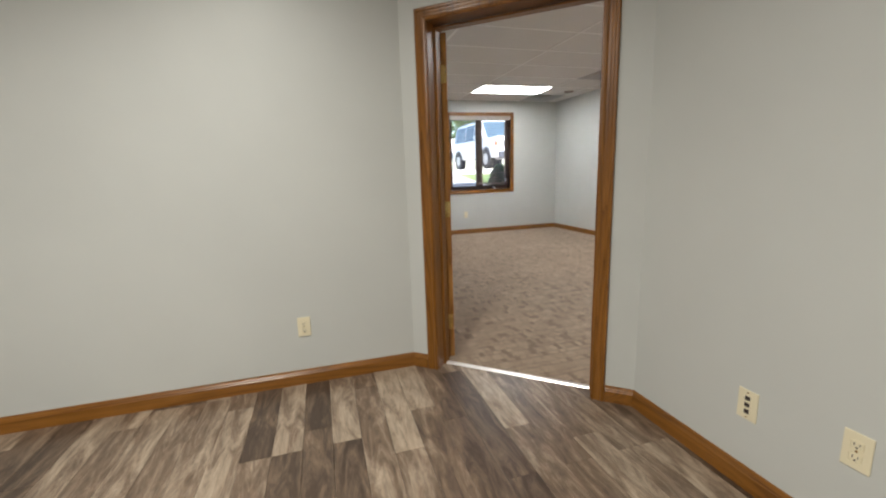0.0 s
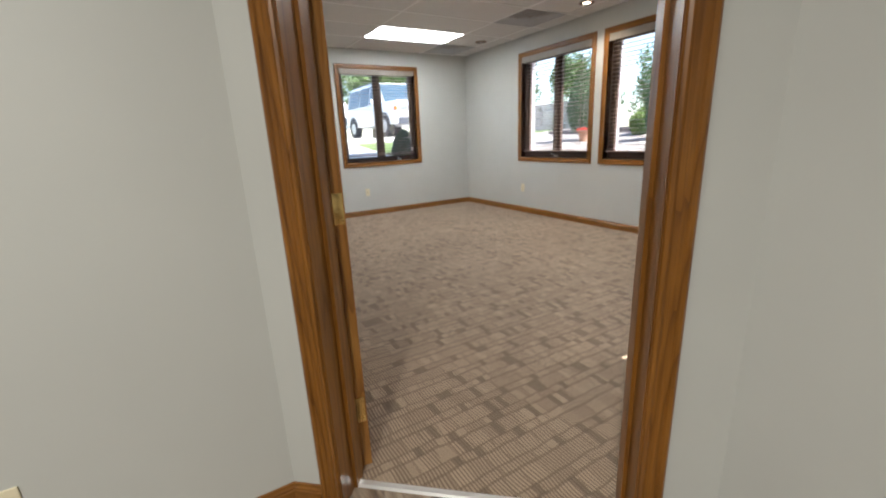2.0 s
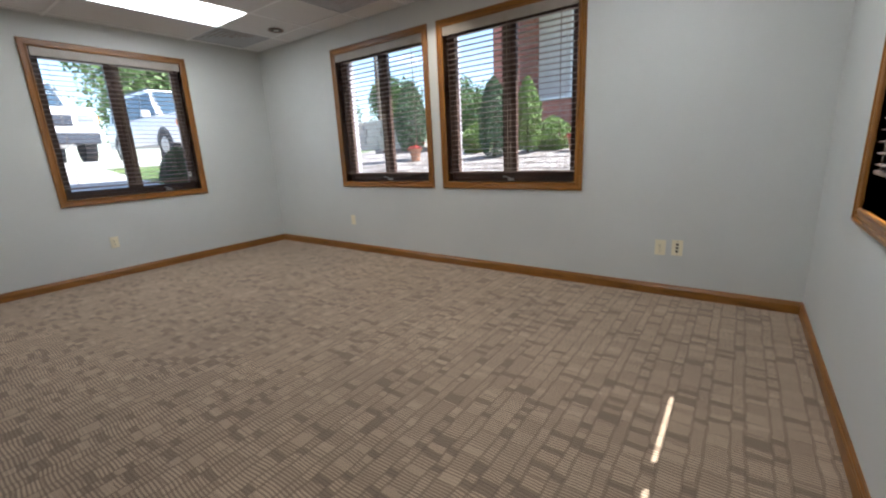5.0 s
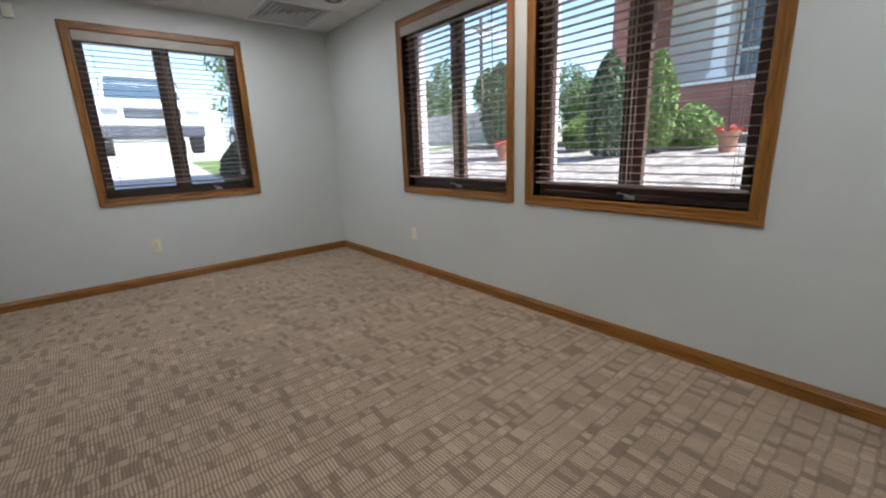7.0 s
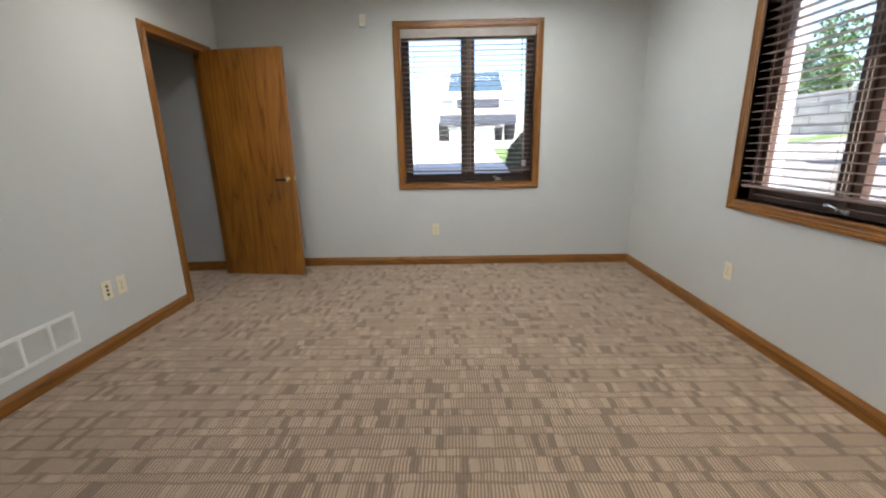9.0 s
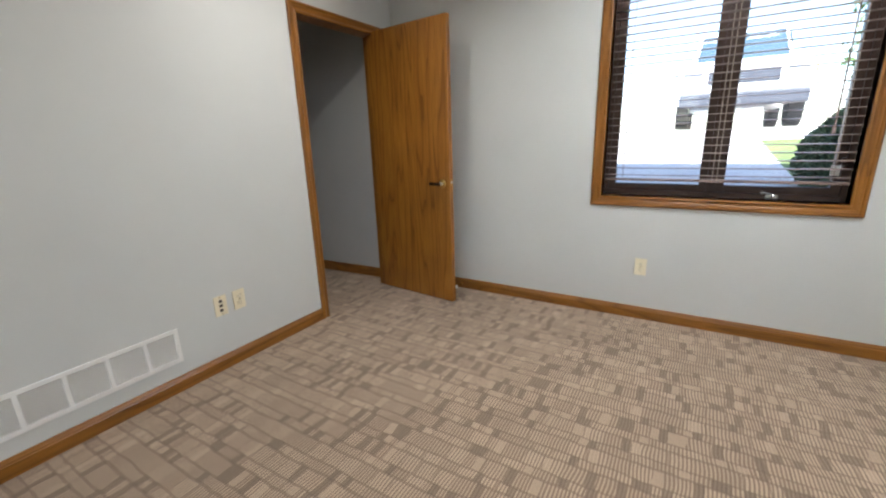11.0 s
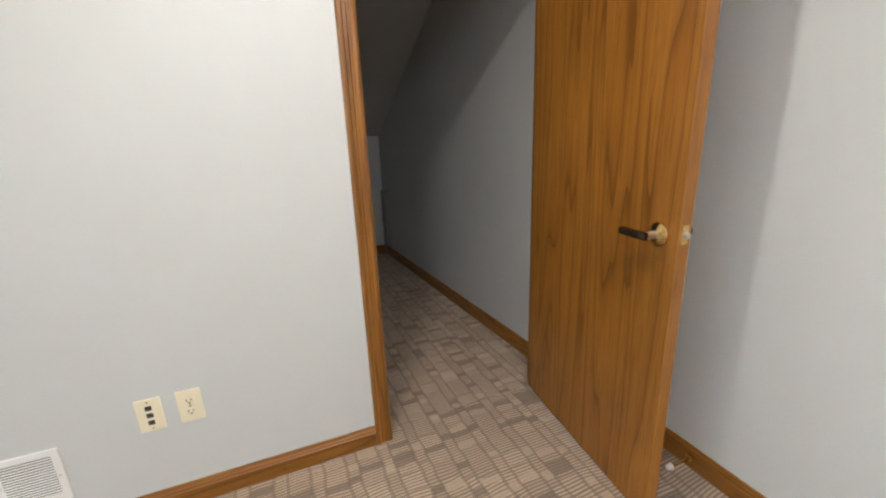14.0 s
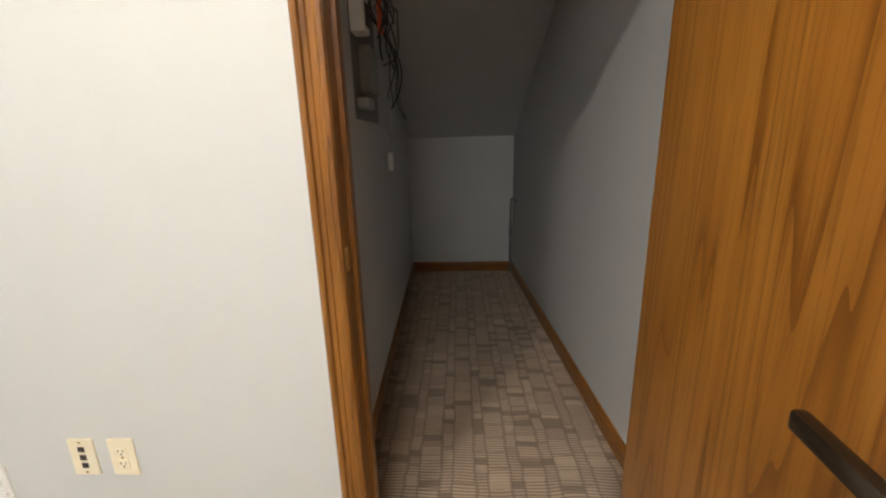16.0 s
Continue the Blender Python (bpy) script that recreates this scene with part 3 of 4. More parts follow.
Build().box((D1W - 0.001, -0.034, 0.895), (D1W + 0.0015, -0.010, 0.955), 0.0006).cyl((D1W, -0.022, 0.925), (D1W + 0.012, -0.022, 0.925), 0.008).make("latch", steel, d1)

# closet doorway and flush door
door_2 = structure(new("door_frame_2"), "moulded stained oak casing and jambs of the closet doorway", "door frame")
WM = wall_frame((WX, 0), (0, 1), (-1, 0))
casing(door_2, WM, C2A, C2B, 0, C2H, "lrt", (oak_y, oak_z))
for u0, u1 in ((C2A - 0.019, C2A + 0.001), (C2B - 0.001, C2B + 0.019)):
    Build().box((u0, -0.001, 0), (u1, 0.116, C2H)).make("jamb", oak_z, door_2, WM)
Build().box((C2A - 0.019, -0.001, C2H), (C2B + 0.019, 0.116, C2H + 0.019)).make("jamb_head", oak_y, door_2, WM)
Build().box((C2A + 0.001, 0.05, 0), (C2A + 0.012, 0.085, C2H)).make("stop", oak_z, door_2, WM)
Build().box((C2B - 0.012, 0.05, 0), (C2B - 0.001, 0.085, C2H)).make("stop", oak_z, door_2, WM)
Build().box((C2A + 0.001, -0.002, 0.9), (C2A + 0.0025, 0.03, 0.96)).make("strike_plate", brass, door_2, WM)

D2W = 0.757
d2 = tagged(new("flush_door"), "flush oak-veneer closet door standing open with brass lever", "door")
d2.matrix_basis = door_pose(0.612, 7.222, 1.365, 7.138, 0.012)
Build().box((0, -0.040, 0), (D2W, 0, 2.03), 0.0012).make("leaf", veneer, d2)
lever_set(d2, pose(0, -0.040, 0.916), -1, dark_metal, D2W - 0.062)
lever_set(d2, pose(0, 0.0, 0.916), 1, dark_metal, D2W - 0.062)
Build().box((D2W - 0.001, -0.030, 0.900), (D2W + 0.0008, -0.010, 0.950), 0.0004).make("latch_plate", brass, d2)
Build().cyl((D2W, -0.020, 0.925), (D2W + 0.013, -0.020, 0.925), 0.009, 0.007).make("latch", steel, d2)
for hz in (0.22, 1.0, 1.80):
    hinge(d2, None, hz)

stop = tagged(new("door_stop"), "white-tipped spring door stop on the baseboard", "door stop")
stop.location = (1.270, NY - 0.014, 0.045)
Build().cyl((0, 0, 0), (0, -0.006, 0), 0.014).cyl((0, -0.006, 0), (0, -0.095, 0), 0.006).make("spring", brass, stop)
Build().cyl((0, -0.095, 0), (0, -0.113, 0), 0.011, 0.009).make("tip", white_paint, stop)

# ---- windows and blinds ----
SLATS, SLAT_PITCH = 27, 0.0425


def slat_mesh():
    """A shallow curved slat with small oblong holes where the cords pass."""
    b = Build()
    w, d = WIN_W - 0.024, 0.05
    cuts = [0.12, 0.63, 1.005, 1.155]
    xs = [-w / 2]
    for c in cuts:
        xs += [c - WIN_W / 2 - 0.009, c - WIN_W / 2 + 0.009]
    xs.append(w / 2)
    ys = [-d / 2, -0.012, 0.012, d / 2]
    crown = lambda y: 0.003 * (1 - (2 * y / d) ** 2)
    for i in range(len(xs) - 1):
        for j in range(3):
            if i % 2 == 1 and j == 1:
                continue
            for z in (0.0, 0.0026):
                b.quad(*[(x, y, crown(y) + z) for x, y in ((xs[i], ys[j]), (xs[i + 1], ys[j]), (xs[i + 1], ys[j + 1]), (xs[i], ys[j + 1]))])
    for y in (ys[0], ys[-1]):
        b.quad((xs[0], y, 0), (xs[-1], y, 0), (xs[-1], y, 0.0026), (xs[0], y, 0.0026))
    bmesh.ops.remove_doubles(b.bm, verts=b.bm.verts, dist=0.0002)
    bmesh.ops.recalc_face_normals(b.bm, faces=b.bm.faces)
    me = bpy.data.meshes.new("slat")
    b.bm.to_mesh(me)
    b.bm.free()
    me.materials.append(slat_brown)
    return me


slat_data = slat_mesh()


def window(k, m, c):
    u0, u1, z0, z1 = hole(c)
    top = structure(new("window_%d" % k), "twin casement window with dark frame and moulded oak casing", "window")
    along_x = m is NM or m is SM
    mats = (oak_x if along_x else oak_y, oak_z)
    casing(top, m, u0, u1, z0, z1, "lrtb", mats)
    # oak liner
    b = Build()
    b.box((u0 - 0.001, -0.001, z0 - 0.02), (u1 + 0.001, 0.10, z0))
    b.make("sill", mats[0], top, m)
    b = Build()
    b.box((u0 - 0.012, -0.001, z0), (u0, 0.10, z1)).box((u1, -0.001, z0), (u1 + 0.012, 0.10, z1)).box((u0, -0.001, z1), (u1, 0.10, z1 + 0.012))
    b.make("liner", oak_z, top, m)
    # dark frame with centre post, then two sashes
    b = Build()
    f = 0.028
    b.box((u0, 0.075, z0), (u0 + f, 0.16, z1), 0.003).box((u1 - f, 0.075, z0), (u1, 0.16, z1), 0.003)
    b.box((u0 + f, 0.075, z0), (u1 - f, 0.16, z0 + 0.034), 0.003).box((u0 + f, 0.075, z1 - f), (u1 - f, 0.16, z1), 0.003)
    b.box((c - 0.024, 0.08, z0 + 0.034), (c + 0.024, 0.16, z1 - f), 0.003)
    b.make("frame", frame_brown, top, m)
    for a, e in ((u0 + f, c - 0.024), (c + 0.024, u1 - f)):
        b = Build()
        s, lo, hi = 0.042, z0 + 0.034, z1 - f
        b.box((a, 0.092, lo), (a + s, 0.135, hi), 0.003).box((e - s, 0.092, lo), (e, 0.135, hi), 0.003)
        b.box((a + s, 0.092, lo), (e - s, 0.135, lo + 0.042), 0.003).box((a + s, 0.092, hi - s), (e - s, 0.135, hi), 0.003)
        b.make("sash", frame_brown, top, m)
        g = Build().box((a + s - 0.002, 0.112, lo + 0.040), (e - s + 0.002, 0.116, hi - s + 0.002)).make("pane", glass_mat, top, m)
        g.visible_shadow = False
    # crank on the sill rail
    b = Build()
    x = c + 0.02 if k != 1 else c + 0.3
    b.box((x - 0.03, 0.060, z0 + 0.004), (x + 0.03, 0.078, z0 + 0.028), 0.003)
    b.cyl((x, 0.062, z0 + 0.02), (x, 0.04, z0 + 0.034), 0.006).cyl((x, 0.042, z0 + 0.034), (x - 0.05, 0.036, z0 + 0.048), 0.0045)
    b.cyl((x - 0.05, 0.036, z0 + 0.045), (x - 0.05, 0.022, z0 + 0.045), 0.007)
    b.make("crank", steel, top, m, True)
    # sash lock on the side frame
    x = u1 - 0.04
    Build().box((x - 0.008, 0.066, z0 + 0.12), (x + 0.012, 0.09, z0 + 0.24), 0.004).box((x - 0.006, 0.05, z0 + 0.17), (x + 0.006, 0.072, z0 + 0.20), 0.003).make("sash_lock", frame_brown, top, m)
    if k == 1:
        Build().box((x - 0.05, 0.062, z0 + 0.145), (x - 0.012, 0.0635, z0 + 0.20)).make("paper_tag", white_paint, top, m)


def blind(m, c, low):
    u0, u1, z0, z1 = hole(c)
    top = tagged(new("venetian_blind"), "lowered wooden venetian blind with open slats in a window", "blind", "window blinds")
    top.matrix_basis = m @ pose(c, 0.033, 0)
    w = WIN_W / 2 - 0.006
    b = Build()
    b.box((-w, -0.045, z1 - 0.078), (w, -0.034, z1 - 0.002), 0.003).box((-w + 0.003, -0.034, z1 - 0.05), (w - 0.003, 0.024, z1 - 0.004))
    b.make("valance", valance_grey, top)
    Build().box((-w + 0.006, -0.026, low), (w - 0.006, 0.026, low + 0.016), 0.004).make("bottom_rail", slat_brown, top)
    n = SLATS
    pitch = (z1 - 0.095 - low - 0.035) / (n - 1)
    for i in range(n):
        s = new("slat", slat_data)
        s.parent = top
        s.matrix_basis = pose(random.uniform(-0.001, 0.001), 0, low + 0.035 + i * pitch, random.uniform(-1.2, 1.2) + 2, random.uniform(-0.08, 0.08), 0)
    b = Build()
    for x in (0.12, 0.63, 1.155):
        for y in (-0.0275, 0.0275):
            for dx in ((-0.012, 0.012) if x == 0.63 else (0,)):
                b.cyl((x - WIN_W / 2 + dx, y, low + 0.012), (x - WIN_W / 2 + dx, y, z1 - 0.05), 0.0014, seg=6)
    b.make("ladder_cord", cord, top)
    b = Build()
    b.cyl((w - 0.12, -0.05, z1 - 0.08), (w - 0.12, -0.045, 1.25), 0.004, seg=8).cyl((w - 0.12, -0.045, 1.25), (w - 0.12, -0.045, 1.21), 0.008, seg=8)
    b.make("tilt_wand", slat_brown, top)
    return top


for k, (m, c) in enumerate(WINDOWS):
    window(k + 1, m, c)
    blind(m, c, (0.945, 0.925, 0.925, 0.978)[k])

# ---- wall plates, grille, sensor ----
def plate(kind, m, group="wall plates"):
    """kind: outlet, phone, blank; local x across, y out of the wall towards the room (negative), z up."""
    label = {"outlet": "ivory duplex outlet plate on the wall", "phone": "ivory data jack plate on the wall", "blank": "ivory blank plate on the wall"}[kind]
    top = tagged(new({"outlet": "power_outlet", "phone": "data_outlet", "blank": "blank_plate"}[kind]), label, "outlet", group)
    top.matrix_basis = m
    Build().box((-0.036, -0.006, -0.058), (0.036, 0, 0.058), 0.003).make("plate", ivory, top)
    if kind == "outlet":
        for z in (-0.02, 0.02):
            Build().box((-0.016, -0.0085, z - 0.0135), (0.016, -0.005, z + 0.0135), 0.004).make("socket", ivory, top)
            b = Build()
            b.box((-0.008, -0.0088, z - 0.002), (-0.0055, -0.0084, z + 0.007)).box((0.0055, -0.0088, z - 0.001), (0.008, -0.0084, z + 0.006))
            b.cyl((0, -0.0089, z - 0.008), (0, -0.0084, z - 0.008), 0.003, seg=10)
            b.make("slot", slot_dark, top)
        Build().cyl((0, -0.0075, 0), (0, -0.0058, 0), 0.0035, seg=10).make("screw", brass, top)
    elif kind == "phone":
        b = Build()
        for z in (-0.026, 0.0, 0.026)[:3]:
            b.box((-0.009, -0.0072, z - 0.008), (0.009, -0.0058, z + 0.008))
        b.make("jack", slot_dark, top)
    for z in (-0.048, 0.048):
        if kind != "outlet":
            Build().cyl((0, -0.0072, z), (0, -0.0058, z), 0.003, seg=10).make("screw", brass, top)
    return top


NORTH, EAST, WEST = 0, -90, 90
plate("outlet", pose(2.629, NY, 0.373))
plate("outlet", pose(EX, 5.931, 0.380, 0, 0, EAST))
plate("outlet", pose(EX, 2.596, 0.368, 0, 0, EAST))
plate("phone", pose(EX, 2.486, 0.374, 0, 0, EAST))
plate("phone", pose(WX, 5.700, 0.379, 0, 0, WEST))
plate("outlet", pose(WX, 5.812, 0.380, 0, 0, WEST))
plate("outlet", pose(-0.214, HN, 0.353))
plate("phone", pose(HE, 0.957, 0.331, 0, 0, EAST))
plate("outlet", pose(HE, 0.637, 0.367, 0, 0, EAST))


def return_grille(y0, y1, z0, z1):
    top = tagged(new("return_air_grille"), "long white stamped-metal return air grille above the baseboard", "air vent")
    top.matrix_basis = pose(WX, y1, z0, 0, 0, 90) @ pose(0, 0, 0)
    L, h = y1 - y0, z1 - z0
    # local x runs back along the wall
    top.matrix_basis = Matrix(((0, -1, 0, WX), (-1, 0, 0, y1), (0, 0, 1, z0), (0, 0, 0, 1)))
    n = round(L / 0.152)
    cell = L / n
    b = Build()
    b.box((0, -0.008, 0), (L, -0.0005, 0.022), 0.002).box((0, -0.008, h - 0.022), (L, -0.0005, h), 0.002)
    b.box((0, -0.008, 0.02), (0.02, -0.0005, h - 0.02), 0.002).box((L - 0.02, -0.008, 0.02), (L, -0.0005, h - 0.02), 0.002)
    for k in range(1, n):
        b.box((k * cell - 0.008, -0.0075, 0.02), (k * cell + 0.008, -0.0005, h - 0.02), 0.001)
    b.make("frame", white_paint, top)
    b = Build()
    lines = 15
    for k in range(lines):
        z = 0.024 + (h - 0.048) * (k + 0.5) / lines
        b.quad((0.02, -0.0065, z - 0.0020), (L - 0.02, -0.0065, z - 0.0020), (L - 0.02, -0.003, z + 0.0004), (0.02, -0.003, z + 0.0004))
    b.make("louvre", white_paint, top)
    Build().box((0.02, -0.0015, 0.02), (L - 0.02, -0.0006, h - 0.02)).make("duct", plain("duct_dark", (0.24, 0.225, 0.18), 0.7), top)
    Build().cyl((0.011, -0.010, h / 2), (0.011, -0.0075, h / 2), 0.004, seg=10).make("screw", steel, top)


return_grille(4.537, 5.457, 0.163, 0.347)

sensor = tagged(new("security_sensor"), "small white security sensor high on the wall", "sensor")
sensor.location = (2.018, NY, 2.305)
Build().box((-0.03, -0.036, -0.05), (0.03, 0, 0.05), 0.008).make("housing", white_paint, sensor, None, True)
Build().box((-0.02, -0.038, -0.03), (0.02, -0.034, 0.012), 0.004).make("lens", ivory, sensor)

# ---- closet fittings ----
pipe = tagged(new("corner_pipe"), "thin grey metal pipe rising from the closet floor", "pipe")
tube("riser", [(-2.05, 7.195, 0.0), (-2.05, 7.195, 0.3), (-2.05, 7.195, 0.62), (-2.05, 7.195, 0.68), (-2.03, 7.198, 0.69), (-1.87, 7.212, 0.69)], 0.011, pipe_metal, pipe)
Build().cyl((-2.05, 7.195, 0.36), (-2.05, 7.195, 0.40), 0.017).make("coupling", pipe_metal, pipe)

box_y = 6.352
panel = tagged(new("equipment_board"), "wall board with small network boxes and tangled black cables", "equipment")
panel.location = (-0.13, 0, 0)
Build().box((-0.36, box_y - 0.012, 1.28), (0.10, box_y + 0.006, 2.0), 0.002).make("backboard", plain("board_grey", (0.15, 0.145, 0.14), 0.7), panel)
Build().box((0.0, box_y + 0.006, 1.58), (0.09, box_y + 0.06, 1.74), 0.006).make("adapter", white_paint, panel)
Build().box((0.015, box_y + 0.06, 1.60), (0.075, box_y + 0.064, 1.68), 0.001).make("adapter_face", slot_dark, panel)
Build().box((-0.05, box_y + 0.006, 1.32), (0.06, box_y + 0.05, 1.36), 0.006).make("bracket", steel, panel)
Build().box((-0.18, box_y + 0.006, 1.38), (-0.02, box_y + 0.05, 1.56), 0.006).make("splitter", plain("box_grey", (0.25, 0.25, 0.24), 0.5), panel)
Build().box((-0.16, box_y + 0.07, 1.62), (-0.11, box_y + 0.085, 1.80), 0.003).make("tag", orange_plastic, panel)
rng = random.Random(5)
for k in range(16):
    x, z = rng.uniform(-0.34, -0.02), rng.uniform(1.7, 1.95)
    pts = [(x, box_y + 0.02, z)]
    for q in range(4):
        x += rng.uniform(-0.10, 0.05)
        z += rng.uniform(-0.17, 0.02)
        pts.append((x, box_y + rng.uniform(0.04, 0.14), max(1.3, z)))
    tube("cable", pts, rng.uniform(0.002, 0.005), black_rubber, panel)
drop = tagged(new("wall_jack"), "small white surface jack with a thin grey cable", "outlet")
drop.location = (-0.80, box_y - 0.010, 1.085)
Build().box((-0.03, 0, -0.05), (0.03, 0.025, 0.05), 0.006).make("housing", white_paint, drop)
tube("lead", [(0, 0.012, 0.05), (0.005, 0.012, 0.12), (0.02, 0.012, 0.2), (0.02, 0.012, 0.26)], 0.003, pipe_metal, drop)

# ---- outside ----
def height(x, y):
    """The ground lies at the sills' foot and climbs away from the house on all sides."""
    d = min(max(x - 4.76, y - 7.6, -3.7 - x, 1.5 - y), max(x - 1.42, y - 7.6, -3.7 - x, -2.8 - y))
    if d <= 0:
        return -0.16
    return 0.80 + 0.11 * min(d, 4.0)


def patchy(name, stops, scale, rough=0.9, bump=0.6, depth=0.03, fine=60.0):
    n = Nodes(name, rough)
    v = n.place()
    f = n.noise(v, scale, 6, 0.65)
    g = n.noise(v, fine, 4, 0.7)
    n.color(n.mix(1.0, n.ramp(f, stops), n.ramp(g, [(0.3, (0.6,) * 3), (0.7, (1.3,) * 3)]), "MULTIPLY"))
    n.bump(g, bump, depth)
    return n.mat


lawn_mat = patchy("mown_lawn", [(0.3, (0.07, 0.12, 0.03)), (0.7, (0.16, 0.2, 0.06))], 1.5)
lot_mat = patchy("pale_concrete_lot", [(0.3, (0.42, 0.4, 0.37)), (0.7, (0.55, 0.53, 0.5))], 0.8, 0.85, 0.1, 0.005)
gravel_mat = patchy("stone_gravel_bed", [(0.35, (0.16, 0.13, 0.11)), (0.6, (0.42, 0.38, 0.35))], 5.0, 0.9, 1.0, 0.05, 22.0)
far_mat = patchy("rough_meadow", [(0.3, (0.06, 0.1, 0.03)), (0.7, (0.13, 0.16, 0.05))], 0.3)
stone_mat = patchy("pale_limestone", [(0.3, (0.34, 0.31, 0.27)), (0.7, (0.48, 0.44, 0.39))], 3.0, 0.85, 0.3, 0.02)
timber_mat = patchy("weathered_timber", [(0.3, (0.13, 0.11, 0.10)), (0.7, (0.24, 0.21, 0.19))], 4.0, 0.85, 0.3, 0.01)
bark_mat = patchy("brown_bark", [(0.3, (0.06, 0.045, 0.03)), (0.7, (0.13, 0.1, 0.07))], 9.0)
terracotta = plain("terracotta", (0.36, 0.19, 0.12), 0.8, 0, 0.15, 20)
red_bloom = plain("red_blossom", (0.42, 0.06, 0.04), 0.7, 0, 0.2, 40)
car_white = plain("white_car_paint", (0.78, 0.78, 0.78), 0.18, 0, 0.02)
car_glass = plain("tinted_car_glass", (0.05, 0.08, 0.11), 0.08, 0, 0.1)
tyre_mat = plain("tyre_rubber", (0.025, 0.025, 0.028), 0.8)
rim_mat = plain("alloy_rim", (0.5, 0.5, 0.52), 0.3, 0.9)
trim_dark = plain("dark_car_trim", (0.05, 0.055, 0.07), 0.5)
amber = plain("amber_lens", (0.8, 0.22, 0.04), 0.25)
ext_trim = plain("outside_trim_paint", (0.5, 0.47, 0.5), 0.6, 0, 0.06)
column_white = plain("white_column_paint", (0.75, 0.74, 0.72), 0.6, 0, 0.05)
curtain_glass = plain("grey_facade_glass", (0.12, 0.15, 0.18), 0.12, 0, 0.2, 2)


def leafy(name, dark, light):
    n = Nodes(name, 0.65)
    n.color(n.mix(0.5, n.ramp(n.noise(n.place(), 2.2, 3), [(0.3, dark), (0.7, light)]), n.ramp(n.noise(n.place(), 23.0, 3), [(0.3, dark), (0.7, light)])))
    n.bsdf.inputs["Transmission Weight"].default_value = 0.0
    return n.mat


evergreen_mat = leafy("evergreen_needles", (0.05, 0.095, 0.05), (0.12, 0.19, 0.085))
bright_mat = leafy("bright_shrub_leaves", (0.11, 0.18, 0.04), (0.25, 0.35, 0.10))
tree_mat = leafy("broad_tree_leaves", (0.06, 0.11, 0.03), (0.13, 0.2, 0.055))


def brick_mat():
    n = Nodes("red_brick_facade", 0.85)
    mapping = n.place((1, 1, 1), (radians(90), 0, radians(90)))
    node = n.add("ShaderNodeTexBrick", Scale=4.4, Mortar_Size=0.012)
    node.inputs["Color1"].default_value = (0.36, 0.14, 0.10, 1)
    node.inputs["Color2"].default_value = (0.27, 0.09, 0.07, 1)
    node.inputs["Mortar"].default_value = (0.4, 0.36, 0.33, 1)
    n.link(mapping, node.inputs["Vector"])
    n.color(n.mix(1.0, node.outputs["Color"], n.ramp(n.noise(n.place(), 1.2, 4), [(0.3, (0.85,) * 3), (0.7, (1.1,) * 3)]), "MULTIPLY"))
    return n.mat


brick = brick_mat()


def spread(lo, hi, a, b, fine, coarse):
    out, v = [], lo
    while v < hi:
        out.append(v)
        step = fine if a <= v < b else max(fine, coarse * (0.3 + abs(v - (a + b) / 2) / 60))
        v = a if v < a < v + step else v + step
    return out + [hi]


def ground():
    xs, ys = spread(-400, 400, -6, 20, 0.5, 18), spread(-400, 400, -5, 24, 0.5, 18)
    xs = sorted(set(xs + [-3.74, -3.66, 1.38, 1.46, 4.72, 4.80]))
    ys = sorted(set(ys + [-2.84, -2.76, 1.46, 1.54, 7.56, 7.64]))
    b = Build()
    grid = [[b.bm.verts.new((x, y, height(x, y) + 0.02 * noise.noise((x * 0.7, y * 0.7, 0)) * (height(x, y) > -0.1))) for y in ys] for x in xs]
    for i in range(len(xs) - 1):
        for j in range(len(ys) - 1):
            f = b.bm.faces.new((grid[i][j], grid[i + 1][j], grid[i + 1][j + 1], grid[i][j + 1]))
            x, y = (xs[i] + xs[i + 1]) / 2, (ys[j] + ys[j + 1]) / 2
            if (y > 10.4 or (x < 3.3 and y > 7.6)) and y < 24 and -30 < x < 40:
                f.material_index = 1
            elif 4.7 < x < 9.5 and -4 < y < 9.5:
                f.material_index = 2
            elif -20 < x < 30 and 7 < y <= 10.4:
                f.material_index = 0
            else:
                f.material_index = 3
    ob = b.make("ground", lawn_mat)
    for m in (lot_mat, gravel_mat, far_mat):
        ob.data.materials.append(m)
    return structure(ob, "rising ground with lawn, gravel bed and pale parking lot", "ground")


ground()


def leaves(name, mat, count, size, where, seed, parent):
    """Small folded leaf quads at places that where(rng) gives."""
    rng = random.Random(seed)
    verts, faces = [], []
    for _ in range(count):
        p = Vector(where(rng))
        a = Vector((rng.gauss(0, 1), rng.gauss(0, 1), rng.gauss(0, 1))).normalized()
        c = a.cross(Vector((rng.gauss(0, 1), rng.gauss(0, 1), rng.gauss(0, 1)))).normalized()
        s = size * rng.uniform(0.6, 1.4)
        k = len(verts)
        verts += [p - a * s, p + c * s * 0.45, p + a * s, p - c * s * 0.45]
        faces.append((k, k + 1, k + 2, k + 3))
    me = bpy.data.meshes.new(name)
    me.from_pydata(verts, [], faces)
    me.materials.append(mat)
    ob = new(name, me)
    ob.parent = parent
    return tagged(ob, kind="stuff")


